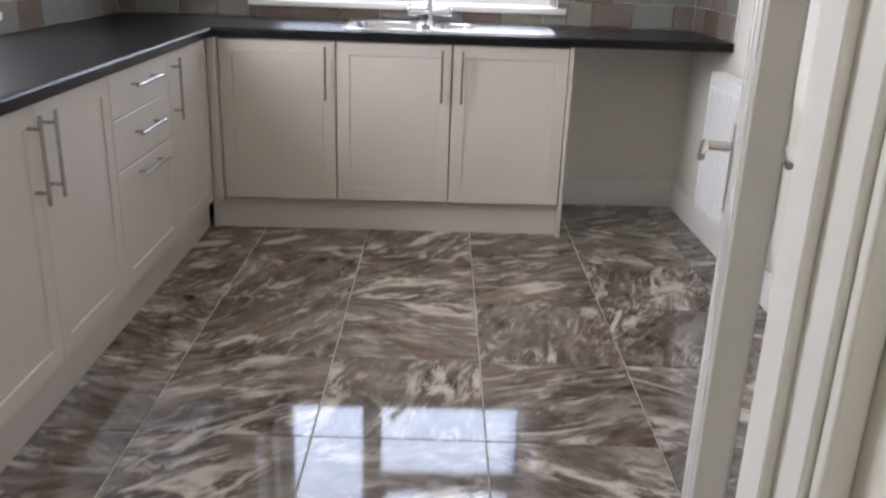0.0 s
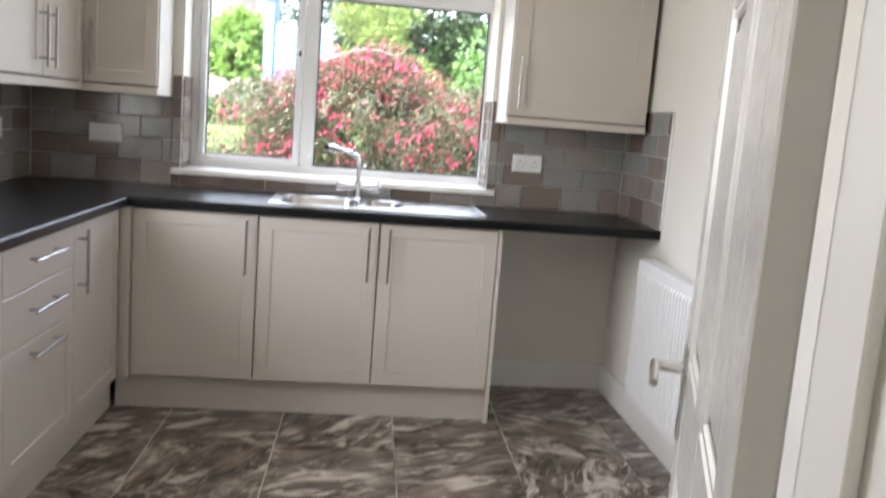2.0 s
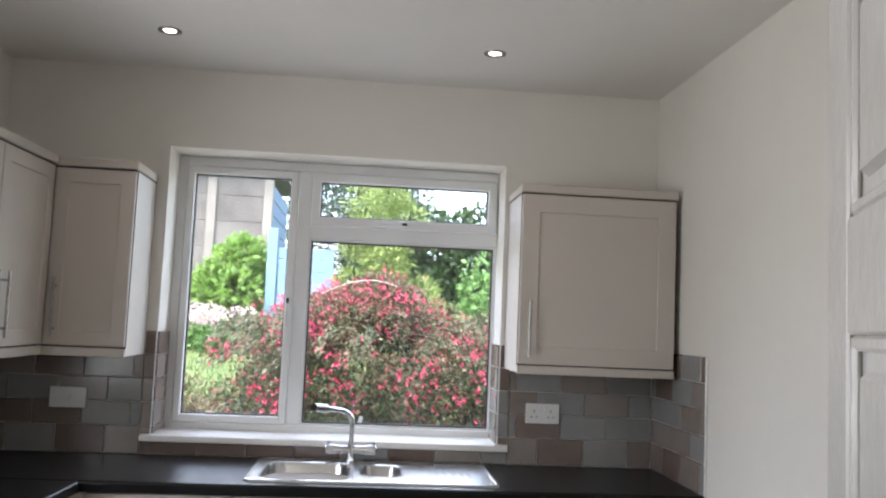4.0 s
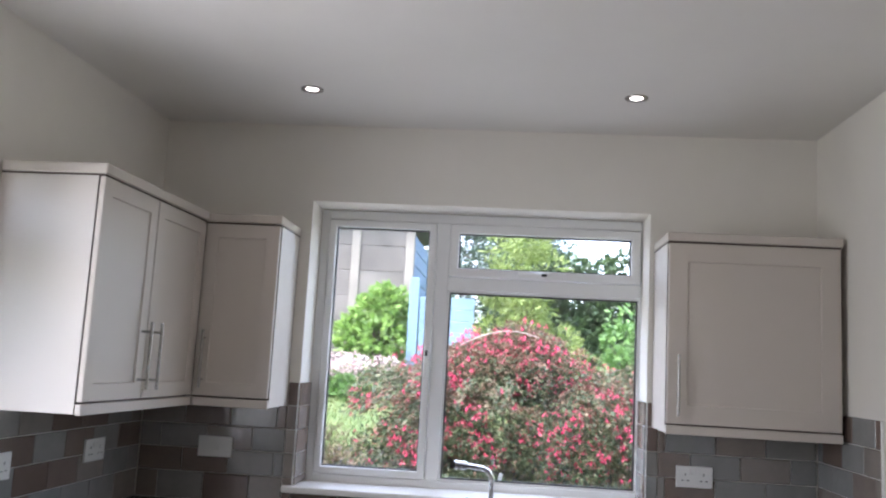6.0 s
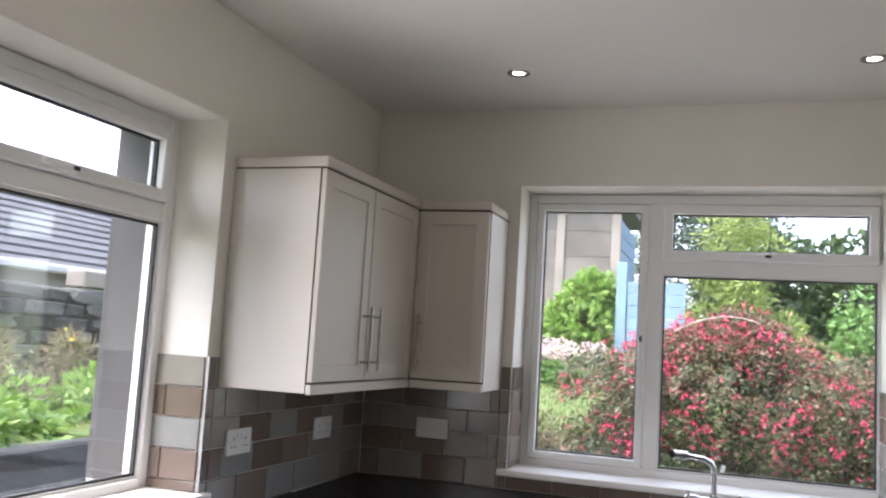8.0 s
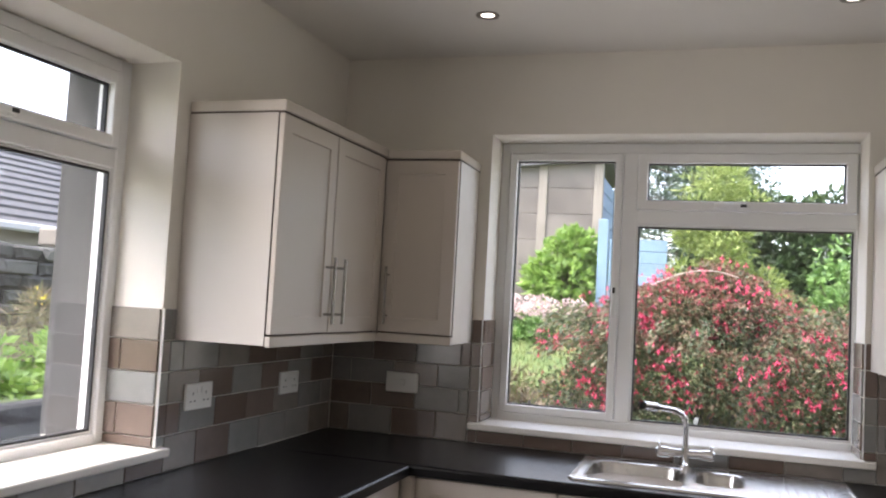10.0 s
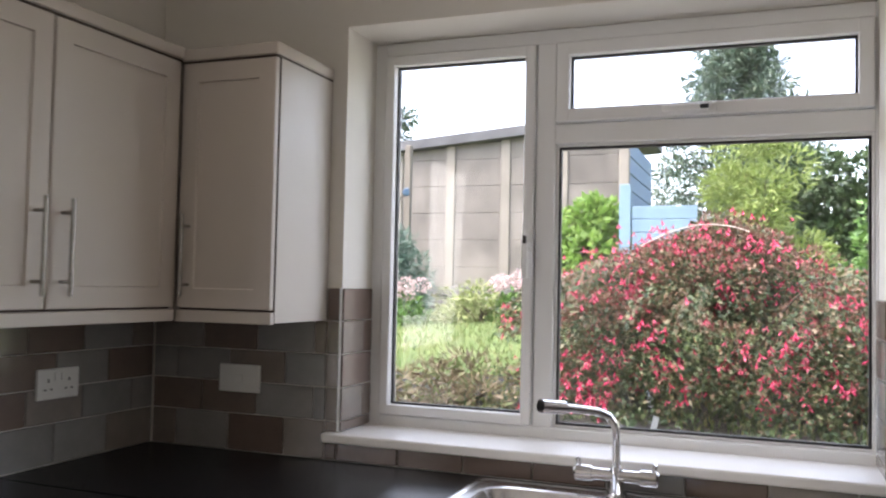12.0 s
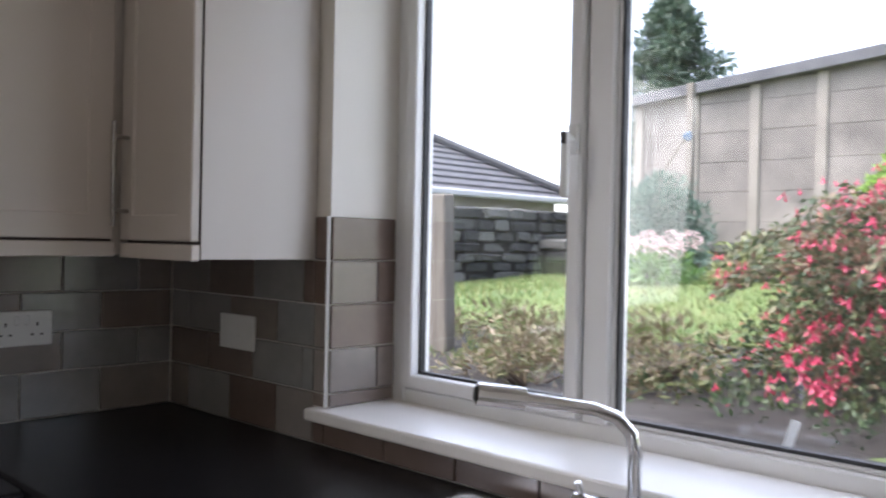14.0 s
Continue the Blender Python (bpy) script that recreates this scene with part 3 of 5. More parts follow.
def downlight(x, y):
    d = thing("downlight", pose(x, y, CEIL), "recessed ceiling downlight with a brushed rim, switched on", "ceiling light", "recessed downlights")
    bm = bmesh.new()
    loft(bm, [[(r * math.cos(a), r * math.sin(a), z) for a in (2 * math.pi * k / 32 for k in range(32))]
              for r, z in ((0.044, 0.0), (0.043, -0.004), (0.035, -0.005), (0.025, -0.002), (0.024, 0.0))], False)
    part("rim", bm, steel, d, "brushed steel rim", smooth=True)
    bm = rod(bmesh.new(), (0, 0, -0.0005), (0, 0, -0.002), 0.024, 24)
    part("bulb", bm, lamp_glow, d, "glowing warm bulb face")
    lamp = bpy.data.lights.new("downlight_lamp", "SPOT")
    lamp.energy, lamp.color, lamp.spot_size, lamp.spot_blend, lamp.shadow_soft_size = 0.4, (1, 0.82, 0.6), radians(80), 1.0, 0.03
    ob = new("downlight_lamp", lamp)
    ob.location = (x, y, CEIL - 0.012)
    return d


downlight(0.77, -0.507)


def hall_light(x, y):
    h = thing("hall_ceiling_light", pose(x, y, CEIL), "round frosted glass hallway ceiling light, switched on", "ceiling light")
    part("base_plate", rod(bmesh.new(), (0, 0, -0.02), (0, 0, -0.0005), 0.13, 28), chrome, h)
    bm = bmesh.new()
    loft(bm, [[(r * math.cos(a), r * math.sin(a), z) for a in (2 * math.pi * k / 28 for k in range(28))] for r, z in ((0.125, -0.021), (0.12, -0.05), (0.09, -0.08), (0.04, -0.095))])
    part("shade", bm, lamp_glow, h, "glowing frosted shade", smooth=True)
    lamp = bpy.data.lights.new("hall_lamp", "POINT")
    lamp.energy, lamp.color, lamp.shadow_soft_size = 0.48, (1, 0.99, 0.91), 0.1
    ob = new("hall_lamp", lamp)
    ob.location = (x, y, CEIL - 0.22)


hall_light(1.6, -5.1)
downlight(2.004, -0.507)


def radiator():
    y0, y1, z0, z1, x = -1.30, -0.675, 0.19, 0.795, W
    r = thing("radiator", pose(0, 0, 0), "white panel radiator fixed to the wall beside the empty appliance space", "radiator")
    bm = bmesh.new()
    n = 18
    prof = []
    for k in range(n):
        a = y0 + 0.03 + (y1 - y0 - 0.06) * k / n
        b = (y1 - y0 - 0.06) / n
        prof += [(a, 0.0), (a + b * 0.22, 0.0), (a + b * 0.34, -0.009), (a + b * 0.78, -0.009), (a + b * 0.9, 0.0)]
    prof = [(y0, 0.0)] + prof + [(y1, 0.0)]
    fx = x - 0.105
    front = [[bm.verts.new((fx + dx * s, y, z)) for y, dx in prof] for z, s in ((z0 + 0.008, 0), (z0 + 0.03, 0), (z0 + 0.045, 1), (z1 - 0.06, 1), (z1 - 0.045, 0), (z1 - 0.008, 0))]
    for q, u in zip(front, front[1:]):
        for k in range(len(q) - 1):
            bm.faces.new((q[k], q[k + 1], u[k + 1], u[k]))
    box(bm, fx + 0.0005, y0, z0, fx + 0.012, y1, z1 - 0.004, 0.003)
    part("front_panel", bm, radiator_white, r)
    part("back_panel", block(fx + 0.05, y0 + 0.005, z0, fx + 0.06, y1 - 0.005, z1 - 0.004, 0.003), radiator_white, r)
    bm = bmesh.new()
    box(bm, fx - 0.002, y0 + 0.004, z1 - 0.006, fx + 0.004, y1 - 0.004, z1)
    box(bm, fx + 0.056, y0 + 0.004, z1 - 0.006, fx + 0.062, y1 - 0.004, z1)
    for k in range(40):
        y = y0 + 0.01 + (y1 - y0 - 0.024) * k / 39
        box(bm, fx + 0.003, y, z1 - 0.005, fx + 0.057, y + 0.006, z1 - 0.001)
    part("top_grille", bm, radiator_white, r)
    for y in (y0 - 0.002, y1):
        part("side_cover", block(fx - 0.003, y, z0 + 0.01, fx + 0.063, y + 0.002, z1 + 0.001), radiator_white, r)
    part("bleed_valve", rod(bmesh.new(), (fx + 0.03, y0 - 0.014, z1 - 0.045), (fx + 0.03, y0 - 0.001, z1 - 0.045), 0.011, 14), chrome, r, "small chrome bleed valve")
    bm = rod(bmesh.new(), (fx + 0.03, y0 - 0.03, 0.0), (fx + 0.03, y0 - 0.03, z0 + 0.03), 0.0075, 12)
    rod(bm, (fx + 0.03, y0 - 0.03, z0 + 0.03), (fx + 0.03, y0, z0 + 0.03), 0.0075, 12)
    part("pipe", bm, chrome, r, smooth=True)
    for z in (z0 + 0.1, z1 - 0.1):
        part("bracket", block(fx + 0.058, -1.02, z, W - 0.001, -0.98, z + 0.02), radiator_white, r)
    return r


radiator()


# ---- skirting ----
def skirting(name, bm, label):
    solid(name, bm, gloss_white, label, "skirting board")


bm = box(bmesh.new(), 2.152, -0.019, 0.0, W - 0.0005, -0.0005, 0.14, 0.004)
skirting("baseboard", bm, "white painted skirting board behind the appliance space")
bm = box(bmesh.new(), W - 0.019, EY1 + 0.001, 0.0, W - 0.0005, -0.02, 0.14, 0.004)
skirting("baseboard", bm, "white painted skirting board below the radiator")
bm = box(bmesh.new(), W - 0.019, SOUTH + 0.0005, 0.0, W - 0.0005, EY0 - 0.001, 0.14, 0.004)
skirting("baseboard", bm, "white painted skirting board behind the open door")


def back_door():
    """A white plastic back door with two glazed panels, set in the side wall."""
    d = thing("door_2", pose(0, 0, 0), "white plastic half glazed back door, closed", "door", kind="structure")
    x0, x1, f = W + 0.07, W + 0.14, 0.045
    bm = bmesh.new()
    box(bm, x0, EY0 + 0.0005, 0, x1, EY0 + f, EZ1 - 0.0005, 0.004)
    box(bm, x0, EY1 - f, 0, x1, EY1 - 0.0005, EZ1 - 0.0005, 0.004)
    box(bm, x0, EY0 + f - 0.002, EZ1 - f, x1, EY1 - f + 0.002, EZ1 - 0.0005, 0.004)
    box(bm, x0, EY0 + f - 0.002, 0, x1, EY1 - f + 0.002, 0.03, 0.004)
    part("door_frame", bm, upvc, d)
    a0, a1, st = EY0 + f + 0.003, EY1 - f - 0.003, 0.062
    rails = [(0.033, 0.14), (0.845, 0.935), (1.80, EZ1 - f - 0.003)]
    lx0, lx1 = x0 - 0.012, x0 + 0.045
    bm = bmesh.new()
    box(bm, lx0, a0, 0.033, lx1, a0 + st, EZ1 - f - 0.003, 0.005, 2)
    box(bm, lx0, a1 - st, 0.033, lx1, a1, EZ1 - f - 0.003, 0.005, 2)
    for z0, z1 in rails:
        box(bm, lx0, a0 + st - 0.004, z0, lx1 - 0.001, a1 - st + 0.004, z1, 0.005, 2)
    leaf = part("door_leaf", bm, upvc, d)
    for (_, z0), (z1, _) in zip(rails, rails[1:]):
        bm = bmesh.new()
        b0, b1, k = a0 + st, a1 - st, 0.007
        box(bm, lx0 + 0.016, b0 - 0.001, z0 - 0.001, lx0 + 0.03, b0 + k, z1 + 0.001)
        box(bm, lx0 + 0.016, b1 - k, z0 - 0.001, lx0 + 0.03, b1 + 0.001, z1 + 0.001)
        box(bm, lx0 + 0.016, b0 + k, z0 - 0.001, lx0 + 0.03, b1 - k, z0 + k)
        box(bm, lx0 + 0.016, b0 + k, z1 - k, lx0 + 0.03, b1 - k, z1 + 0.001)
        part("glazing_seal", bm, dark_gap, leaf, "black rubber glazing seal")
        pane = part("pane", block(lx0 + 0.021, b0, z0, lx0 + 0.025, b1, z1), glass, leaf, "clear glass pane")
        pane.visible_shadow = False
    bm = block(lx0 - 0.008, a0 + 0.016, 0.93, lx0 - 0.0005, a0 + 0.046, 1.15, 0.003, 2)
    rod(bm, (lx0 - 0.006, a0 + 0.031, 1.08), (lx0 - 0.045, a0 + 0.031, 1.08), 0.008, 12)
    rod(bm, (lx0 - 0.045, a0 + 0.025, 1.08), (lx0 - 0.047, a0 + 0.145, 1.08), 0.008, 12)
    part("door_handle", bm, white_plastic, leaf, "white lever door handle", smooth=True)


back_door()


# ---- doorway ----
def lining():
    d = thing("door_1", pose(0, 0, 0), "white painted door frame of the doorway", "door frame", kind="structure")
    for x0, x1, s in ((DX0 + 0.0005, DX0 + 0.03, 1), (DX1 - 0.03, DX1 - 0.0005, -1)):
        part("jamb", block(x0, SOUTH2 - 0.004, 0, x1, SOUTH + 0.004, DZ - 0.0005, 0.002), gloss_white, d)
        sx = x1 if s > 0 else x0
        part("door_stop", block(min(sx, sx + s * 0.013), SOUTH2 + 0.045, 0, max(sx, sx + s * 0.013), SOUTH - 0.042, DZ - 0.03, 0.002), gloss_white, d)
        a0, a1 = (DX0 - 0.05, DX0 + 0.022) if s > 0 else (DX1 - 0.022, DX1 + 0.05)
        for yy0, yy1 in ((SOUTH2 - 0.022, SOUTH2 - 0.0045), (SOUTH + 0.0045, SOUTH + 0.022)):
            if s < 0 and yy0 < SOUTH2:
                part("architrave", block(a0, yy0, 0, HALL_X - 0.001, yy1, DZ + 0.045, 0.004, 2), gloss_white, d, "narrow architrave against the side wall")
                continue
            bm = box(bmesh.new(), a0, yy0, 0, a1, yy1, DZ + 0.045, 0.004, 2)
            mid = (a0 + a1) / 2
            e = -0.007 if yy0 < SOUTH2 else 0.007
            c = a1 if s < 0 else a0
            box(bm, min(c, c - s * -0.02), min(yy0, yy0 + e), 0, max(c, c - s * -0.02), max(yy1, yy1 + e) if e > 0 else yy1, DZ + 0.045, 0.004, 2)
            part("architrave", bm, gloss_white, d)
    part("head", block(DX0 + 0.03, SOUTH2 - 0.004, DZ - 0.03, DX1 - 0.03, SOUTH + 0.004, DZ - 0.0005, 0.002), gloss_white, d)
    for yy0, yy1 in ((SOUTH2 - 0.022, SOUTH2 - 0.0045), (SOUTH + 0.0045, SOUTH + 0.022)):
        part("architrave", block(DX0 + 0.0225, yy0, DZ - 0.022, DX1 - 0.0225, yy1, DZ + 0.045, 0.004, 2), gloss_white, d)
    part("strike_plate", block(DX0 + 0.0295, SOUTH - 0.034, 0.97, DX0 + 0.0308, SOUTH - 0.012, 1.07), steel, d, "brushed steel strike plate")
    return d


lining()


def panel_door(m, w, h, t=0.036):
    """A six panel door: hinge edge at the origin, leaf along +y, faces towards -x and +x."""
    d = thing("panel_door", m, "white gloss six panel door standing open into the kitchen", "door")
    st, mid = 0.105, 0.10
    bm = bmesh.new()
    zs = [(0.0, 0.20), (0.78, 0.96), (1.505, 1.625), (h - 0.105, h)]
    box(bm, 0, 0, 0, t, st, h, 0.003)
    box(bm, 0, w - st, 0, t, w, h, 0.003)
    box(bm, 0, (w - mid) / 2, 0.1, t, (w + mid) / 2, h - 0.05, 0.003)
    for z0, z1 in zs:
        box(bm, 0.0005, st - 0.002, z0, t - 0.0005, w - st + 0.002, z1, 0.003)
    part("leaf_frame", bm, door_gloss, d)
    for y0, y1 in ((st, (w - mid) / 2), ((w + mid) / 2, w - st)):
        for (_, z0), (z1, _) in zip(zs, zs[1:]):
            bm = bmesh.new()
            box(bm, 0.012, y0 - 0.001, z0 - 0.001, t - 0.012, y1 + 0.001, z1 + 0.001)
            box(bm, 0.004, y0 + 0.035, z0 + 0.035, t - 0.004, y1 - 0.035, z1 - 0.035, 0.007)
            for fx in (0.003, t - 0.013):
                for a in ((fx, y0, z0, fx + 0.01, y0 + 0.016, z1), (fx, y1 - 0.016, z0, fx + 0.01, y1, z1),
                          (fx, y0, z0, fx + 0.01, y1, z0 + 0.016), (fx, y0, z1 - 0.016, fx + 0.01, y1, z1)):
                    box(bm, *a, 0.004)
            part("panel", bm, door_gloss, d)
    for s in (-1, 1):
        fx = 0 if s < 0 else t
        z = 0.915
        y = w - 0.055
        bm = bmesh.new()
        box(bm, min(fx, fx + s * 0.005), y - 0.016, z - 0.1, max(fx, fx + s * 0.005), y + 0.016, z + 0.06, 0.002)
        hd = part("handle_plate", bm, chrome, d, "chrome lever handle plate")
        bm = rod(bmesh.new(), (fx + s * 0.005, y, z + 0.02), (fx + s * 0.05, y, z + 0.02), 0.009, 12)
        rod(bm, (fx + s * 0.05, y + 0.008, z + 0.02), (fx + s * 0.052, y - 0.1, z + 0.018), 0.009, 12, 0.007)
        part("lever", bm, chrome, hd, "chrome lever", smooth=True)
    for z in (0.18, 1.72):
        part("hinge", rod(bmesh.new(), (t + 0.004, 0.003, z), (t + 0.004, 0.003, z + 0.09), 0.004, 10), steel, d)
    return d


panel_door(pose(1.818, -3.505, 0.006, 0, 0, -19.8), 0.775, 1.98, 0.038)


# ---- floor and wall tiles ----
sub = solid("floor", block(-0.6, -6.3, -0.12, W + 0.3, 0.3, -0.004), grout, "floor of glossy brown marbled square tiles", "floor")
PITCH = 0.474
FT = pose(1.262, -0.4, 0, 0, 0, -1.2)
k_mesh = mesh_of("floor_tile", block(0.0021, 0.0022, -0.006, PITCH - 0.0021, PITCH - 0.0022, 0.0, 0.0008), marble)
for i in range(-3, 4):
    for j in range(-7, 1):
        ob = new("floor_tile", k_mesh)
        ob.parent = sub
        ob.matrix_local = FT @ pose(i * PITCH, j * PITCH - 0.015, 0)

tile_meshes = {}


def wall_tile(parent, m, w, h):
    key = (round(w, 3), round(h, 3))
    if key not in tile_meshes:
        tile_meshes[key] = mesh_of("wall_tile", block(0, -0.008, 0, w, -0.0005, h, 0.0022, 1), tile_mat)
    ob = new("wall_tile", tile_meshes[key])
    ob.parent = parent
    ob.matrix_local = m
    return ob


def tile_field(parent, m, x0, x1, rows, shift, holes=()):
    """Half bond courses of tiles on a wall face. rows: bottom, top of each course."""
    for r, (z0, z1) in enumerate(rows):
        start = x0 - (shift + (0.1 if r % 2 else 0.0)) % 0.2
        x = start
        while x < x1 - 0.004:
            a, b = max(x, x0), min(x + 0.2, x1)
            spans = [(a, b)]
            for h0, h1, hz in holes:
                if (z0 + z1) / 2 > hz:
                    spans = [q for s in spans for q in ((s[0], min(s[1], h0)), (max(s[0], h1), s[1])) if q[1] - q[0] > 0.012]
            for a, b in spans:
                if b - a > 0.012:
                    wall_tile(parent, m @ pose(a + 0.0015, 0, z0 + 0.0015), b - a - 0.003, z1 - z0 - 0.003)
            x += 0.2


ROWS = [(TOP + 0.001, 0.926)] + [(0.926 + 0.0992 * k, 0.926 + 0.0992 * (k + 1)) for k in range(5)]
ROWS = ROWS[1:]
LOW = (TOP + 0.001, ROWS[0][1])
BELOW = [(TOP + 0.001, WZ0 - 0.001)]
ROWS = [LOW] + ROWS[1:]
tile_field(wall_north, I, 0.009, WX0 - 0.045, ROWS, 0.11)
tile_field(wall_north, I, WX0 - 0.045, WX1 + 0.048, BELOW, 0.16)
tile_field(wall_north, I, WX0 - 0.045, WX0, [(max(a, WZ0 + 0.029), b) for a, b in ROWS], 0.15)
tile_field(wall_north, I, WX1, WX1 + 0.048, [(max(a, WZ0 + 0.029), b) for a, b in ROWS], 0.02)
tile_field(wall_north, I, WX1 + 0.048, W - 0.009, ROWS, 0.07)
WEST = pose(0, 0, 0, 0, 0, 90)
tile_field(wall_west, WEST, LY1 + 0.044, -0.009, ROWS, 0.03)
tile_field(wall_west, WEST, LY1, LY1 + 0.044, [(max(a, WZ0 + 0.029), b) for a, b in ROWS], 0.12)
tile_field(wall_west, WEST, LY0, LY1 + 0.044, BELOW, 0.05)
tile_field(wall_east, pose(W, 0, 0, 0, 0, -90), 0.009, 0.603, ROWS, 0.05)
RV = [(max(a, WZ0 + 0.029), b) for a, b in ROWS if b > WZ0 + 0.06]
for r, (a, b) in enumerate(RV):
    for parent, m in ((wall_north, pose(WX0, 0, 0, 0, 0, 90)), (wall_north, pose(WX1, 0.195, 0, 0, 0, -90))):
        cut = 0.14 if r % 2 else 0.195
        wall_tile(parent, m @ pose(0.0, 0, a + 0.0015), cut - 0.003, b - a - 0.003)
        if cut < 0.19:
            wall_tile(parent, m @ pose(cut, 0, a + 0.0015), 0.195 - cut - 0.001, b - a - 0.003)
    m = pose(-0.195, LY1, 0, 0, 0, 0)
    cut = 0.055 if r % 2 else 0.195
    wall_tile(wall_west, m @ pose(0.0, 0, a + 0.0015), cut - 0.003, b - a - 0.003)
    if cut < 0.19:
        wall_tile(wall_west, m @ pose(cut, 0, a + 0.0015), 0.195 - cut - 0.001, b - a - 0.003)


# white corner trims of the tiling
for nm, m, parts in (("tile_trim", I, ((WX0 - 0.004, -0.0095, WX0 + 0.001), (WX1 - 0.001, -0.0095, WX1 + 0.004))),):
    for x0, y0, x1 in parts:
        solid(nm, block(x0, y0, WZ0 + 0.029, x1, 0.0005, TILE_TOP, 0.002), white_plastic, "thin white tile edge trim at the window reveal", "trim")
solid("tile_trim", block(-0.0005, LY1 - 0.001, WZ0 + 0.029, 0.0095, LY1 + 0.004, TILE_TOP, 0.002), white_plastic, "thin white tile edge trim at the side window", "trim", m=LEFT)
solid("tile_trim", block(W - 0.0095, -0.611, TOP + 0.001, W - 0.0003, -0.604, TILE_TOP, 0.002), white_plastic, "thin white tile edge trim at the end of the splashback", "trim")
# unseen wall added outside so that less daylight enters by the back door
solid("daylight_block_wall", block(W + 1.1, -7.0, -0.12, W + 1.3, 0.8, 4.6), render_pale, "unseen grey rendered wall added to block daylight at the back door", "wall")
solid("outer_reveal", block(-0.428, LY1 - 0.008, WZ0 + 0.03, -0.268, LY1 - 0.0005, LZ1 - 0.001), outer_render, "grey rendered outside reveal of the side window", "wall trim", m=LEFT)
outer = block(WX0 - 0.04, 0.262, -0.02, WX1 + 0.04, 0.43, 0.0, 0.004)
for v in outer.verts:
    v.co.z -= (v.co.y - 0.262) * 0.12
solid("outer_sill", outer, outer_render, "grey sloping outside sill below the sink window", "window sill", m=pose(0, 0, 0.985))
solid("plant_label", block(-0.009, -0.001, 0.0, 0.009, 0.001, 0.085, 0.0008), white_plastic, "small white plastic plant label leaning outside the window", "plant label", "", m=pose(1.54, 0.40, 0.966, -10, 14, 8))


# ---- garden ----
def leaf_material(name, stops, rough=0.5, trans=0.25):
    m, n, l, b = nodes_of(name)
    g = n.new("ShaderNodeNewGeometry")
    l.new(ramp(n, l, g.outputs["Random Per Island"], stops), b.inputs["Base Color"])
    b.inputs["Roughness"].default_value = rough
    b.inputs["Subsurface Weight"].default_value = 0.0
    b.inputs["Transmission Weight"].default_value = 0.0
    tl = n.new("ShaderNodeBsdfTranslucent")
    l.new(ramp(n, l, g.outputs["Random Per Island"], stops), tl.inputs[0])
    mx = n.new("ShaderNodeMixShader")
    mx.inputs[0].default_value = trans
    l.new(b.outputs[0], mx.inputs[1])
    l.new(tl.outputs[0], mx.inputs[2])
    l.new(mx.outputs[0], n["Material Output"].inputs[0])
    return m


def grass_material():
    m, n, l, b = nodes_of("lawn")
    big = noise_tex(n, l, 0.9, 5, 0.6)
    l.new(ramp(n, l, big, [(0.3, (0.07, 0.12, 0.028)), (0.55, (0.11, 0.155, 0.04)), (0.75, (0.17, 0.16, 0.06))]), b.inputs["Base Color"])
    b.inputs["Roughness"].default_value = 0.9
    bump(n, l, b, noise_tex(n, l, 40, 6, 0.7), 0.8, 0.03)
    return m


lawn_mat = grass_material()
soil = plain("soil", (0.016, 0.013, 0.011), 0.95, vary=0.5, scale=9, bumps=1.0, bump_scale=30)
paving = plain("paving", (0.16, 0.155, 0.15), 0.85, vary=0.25, scale=4, bumps=0.5, bump_scale=60)
stone_mat, sn, sl, sb = nodes_of("dark_field_stone")
s_info = sn.new("ShaderNodeObjectInfo")
s_col = ramp(sn, sl, s_info.outputs["Random"], [(0.0, (0.03, 0.03, 0.031)), (0.55, (0.075, 0.073, 0.07)), (1.0, (0.17, 0.165, 0.155))])
s_mix = sn.new("ShaderNodeMix")
s_mix.data_type, s_mix.blend_type = "RGBA", "MULTIPLY"
s_mix.inputs["Factor"].default_value = 1
sl.new(s_col, s_mix.inputs["A"])
sl.new(ramp(sn, sl, noise_tex(sn, sl, 9, 8, 0.7, offset=True), [(0.3, (0.6, 0.6, 0.6)), (0.7, (1.3, 1.3, 1.25))]), s_mix.inputs["B"])
sl.new(s_mix.outputs["Result"], sb.inputs["Base Color"])
sb.inputs["Roughness"].default_value = 0.9
bump(sn, sl, sb, noise_tex(sn, sl, 30, 6, 0.7, offset=True), 0.7, 0.02)
concrete = plain("concrete_panel", (0.17, 0.152, 0.134), 0.9, vary=0.5, scale=1.3, bumps=0.5, bump_scale=40)
concrete_post = plain("concrete_post", (0.23, 0.205, 0.175), 0.9, vary=0.2, scale=3, bumps=0.4, bump_scale=40)
felt = plain("roof_felt", (0.10, 0.10, 0.105), 0.9, vary=0.3, scale=5)
slate = plain("roof_tile", (0.065, 0.064, 0.066), 0.6, vary=0.25, scale=6, bumps=0.4, bump_scale=20)
blue_paint = plain("blue_paint", (0.10, 0.17, 0.27), 0.6, vary=0.2, scale=4)
pale_blue = plain("pale_blue_paint", (0.15, 0.235, 0.315), 0.6, vary=0.18, scale=4)
timber = plain("weathered_timber", (0.16, 0.14, 0.115), 0.9, vary=0.35, scale=6, stretch=(8, 8, 0.6), bumps=0.6, bump_scale=30)
bark = plain("bark", (0.09, 0.065, 0.045), 0.95, vary=0.35, scale=12, bumps=0.8, bump_scale=40)
render_white = plain("outside_render", (0.40, 0.38, 0.35), 0.9, vary=0.12, scale=3)
pale_cane = plain("pale_cane", (0.45, 0.40, 0.34), 0.6)


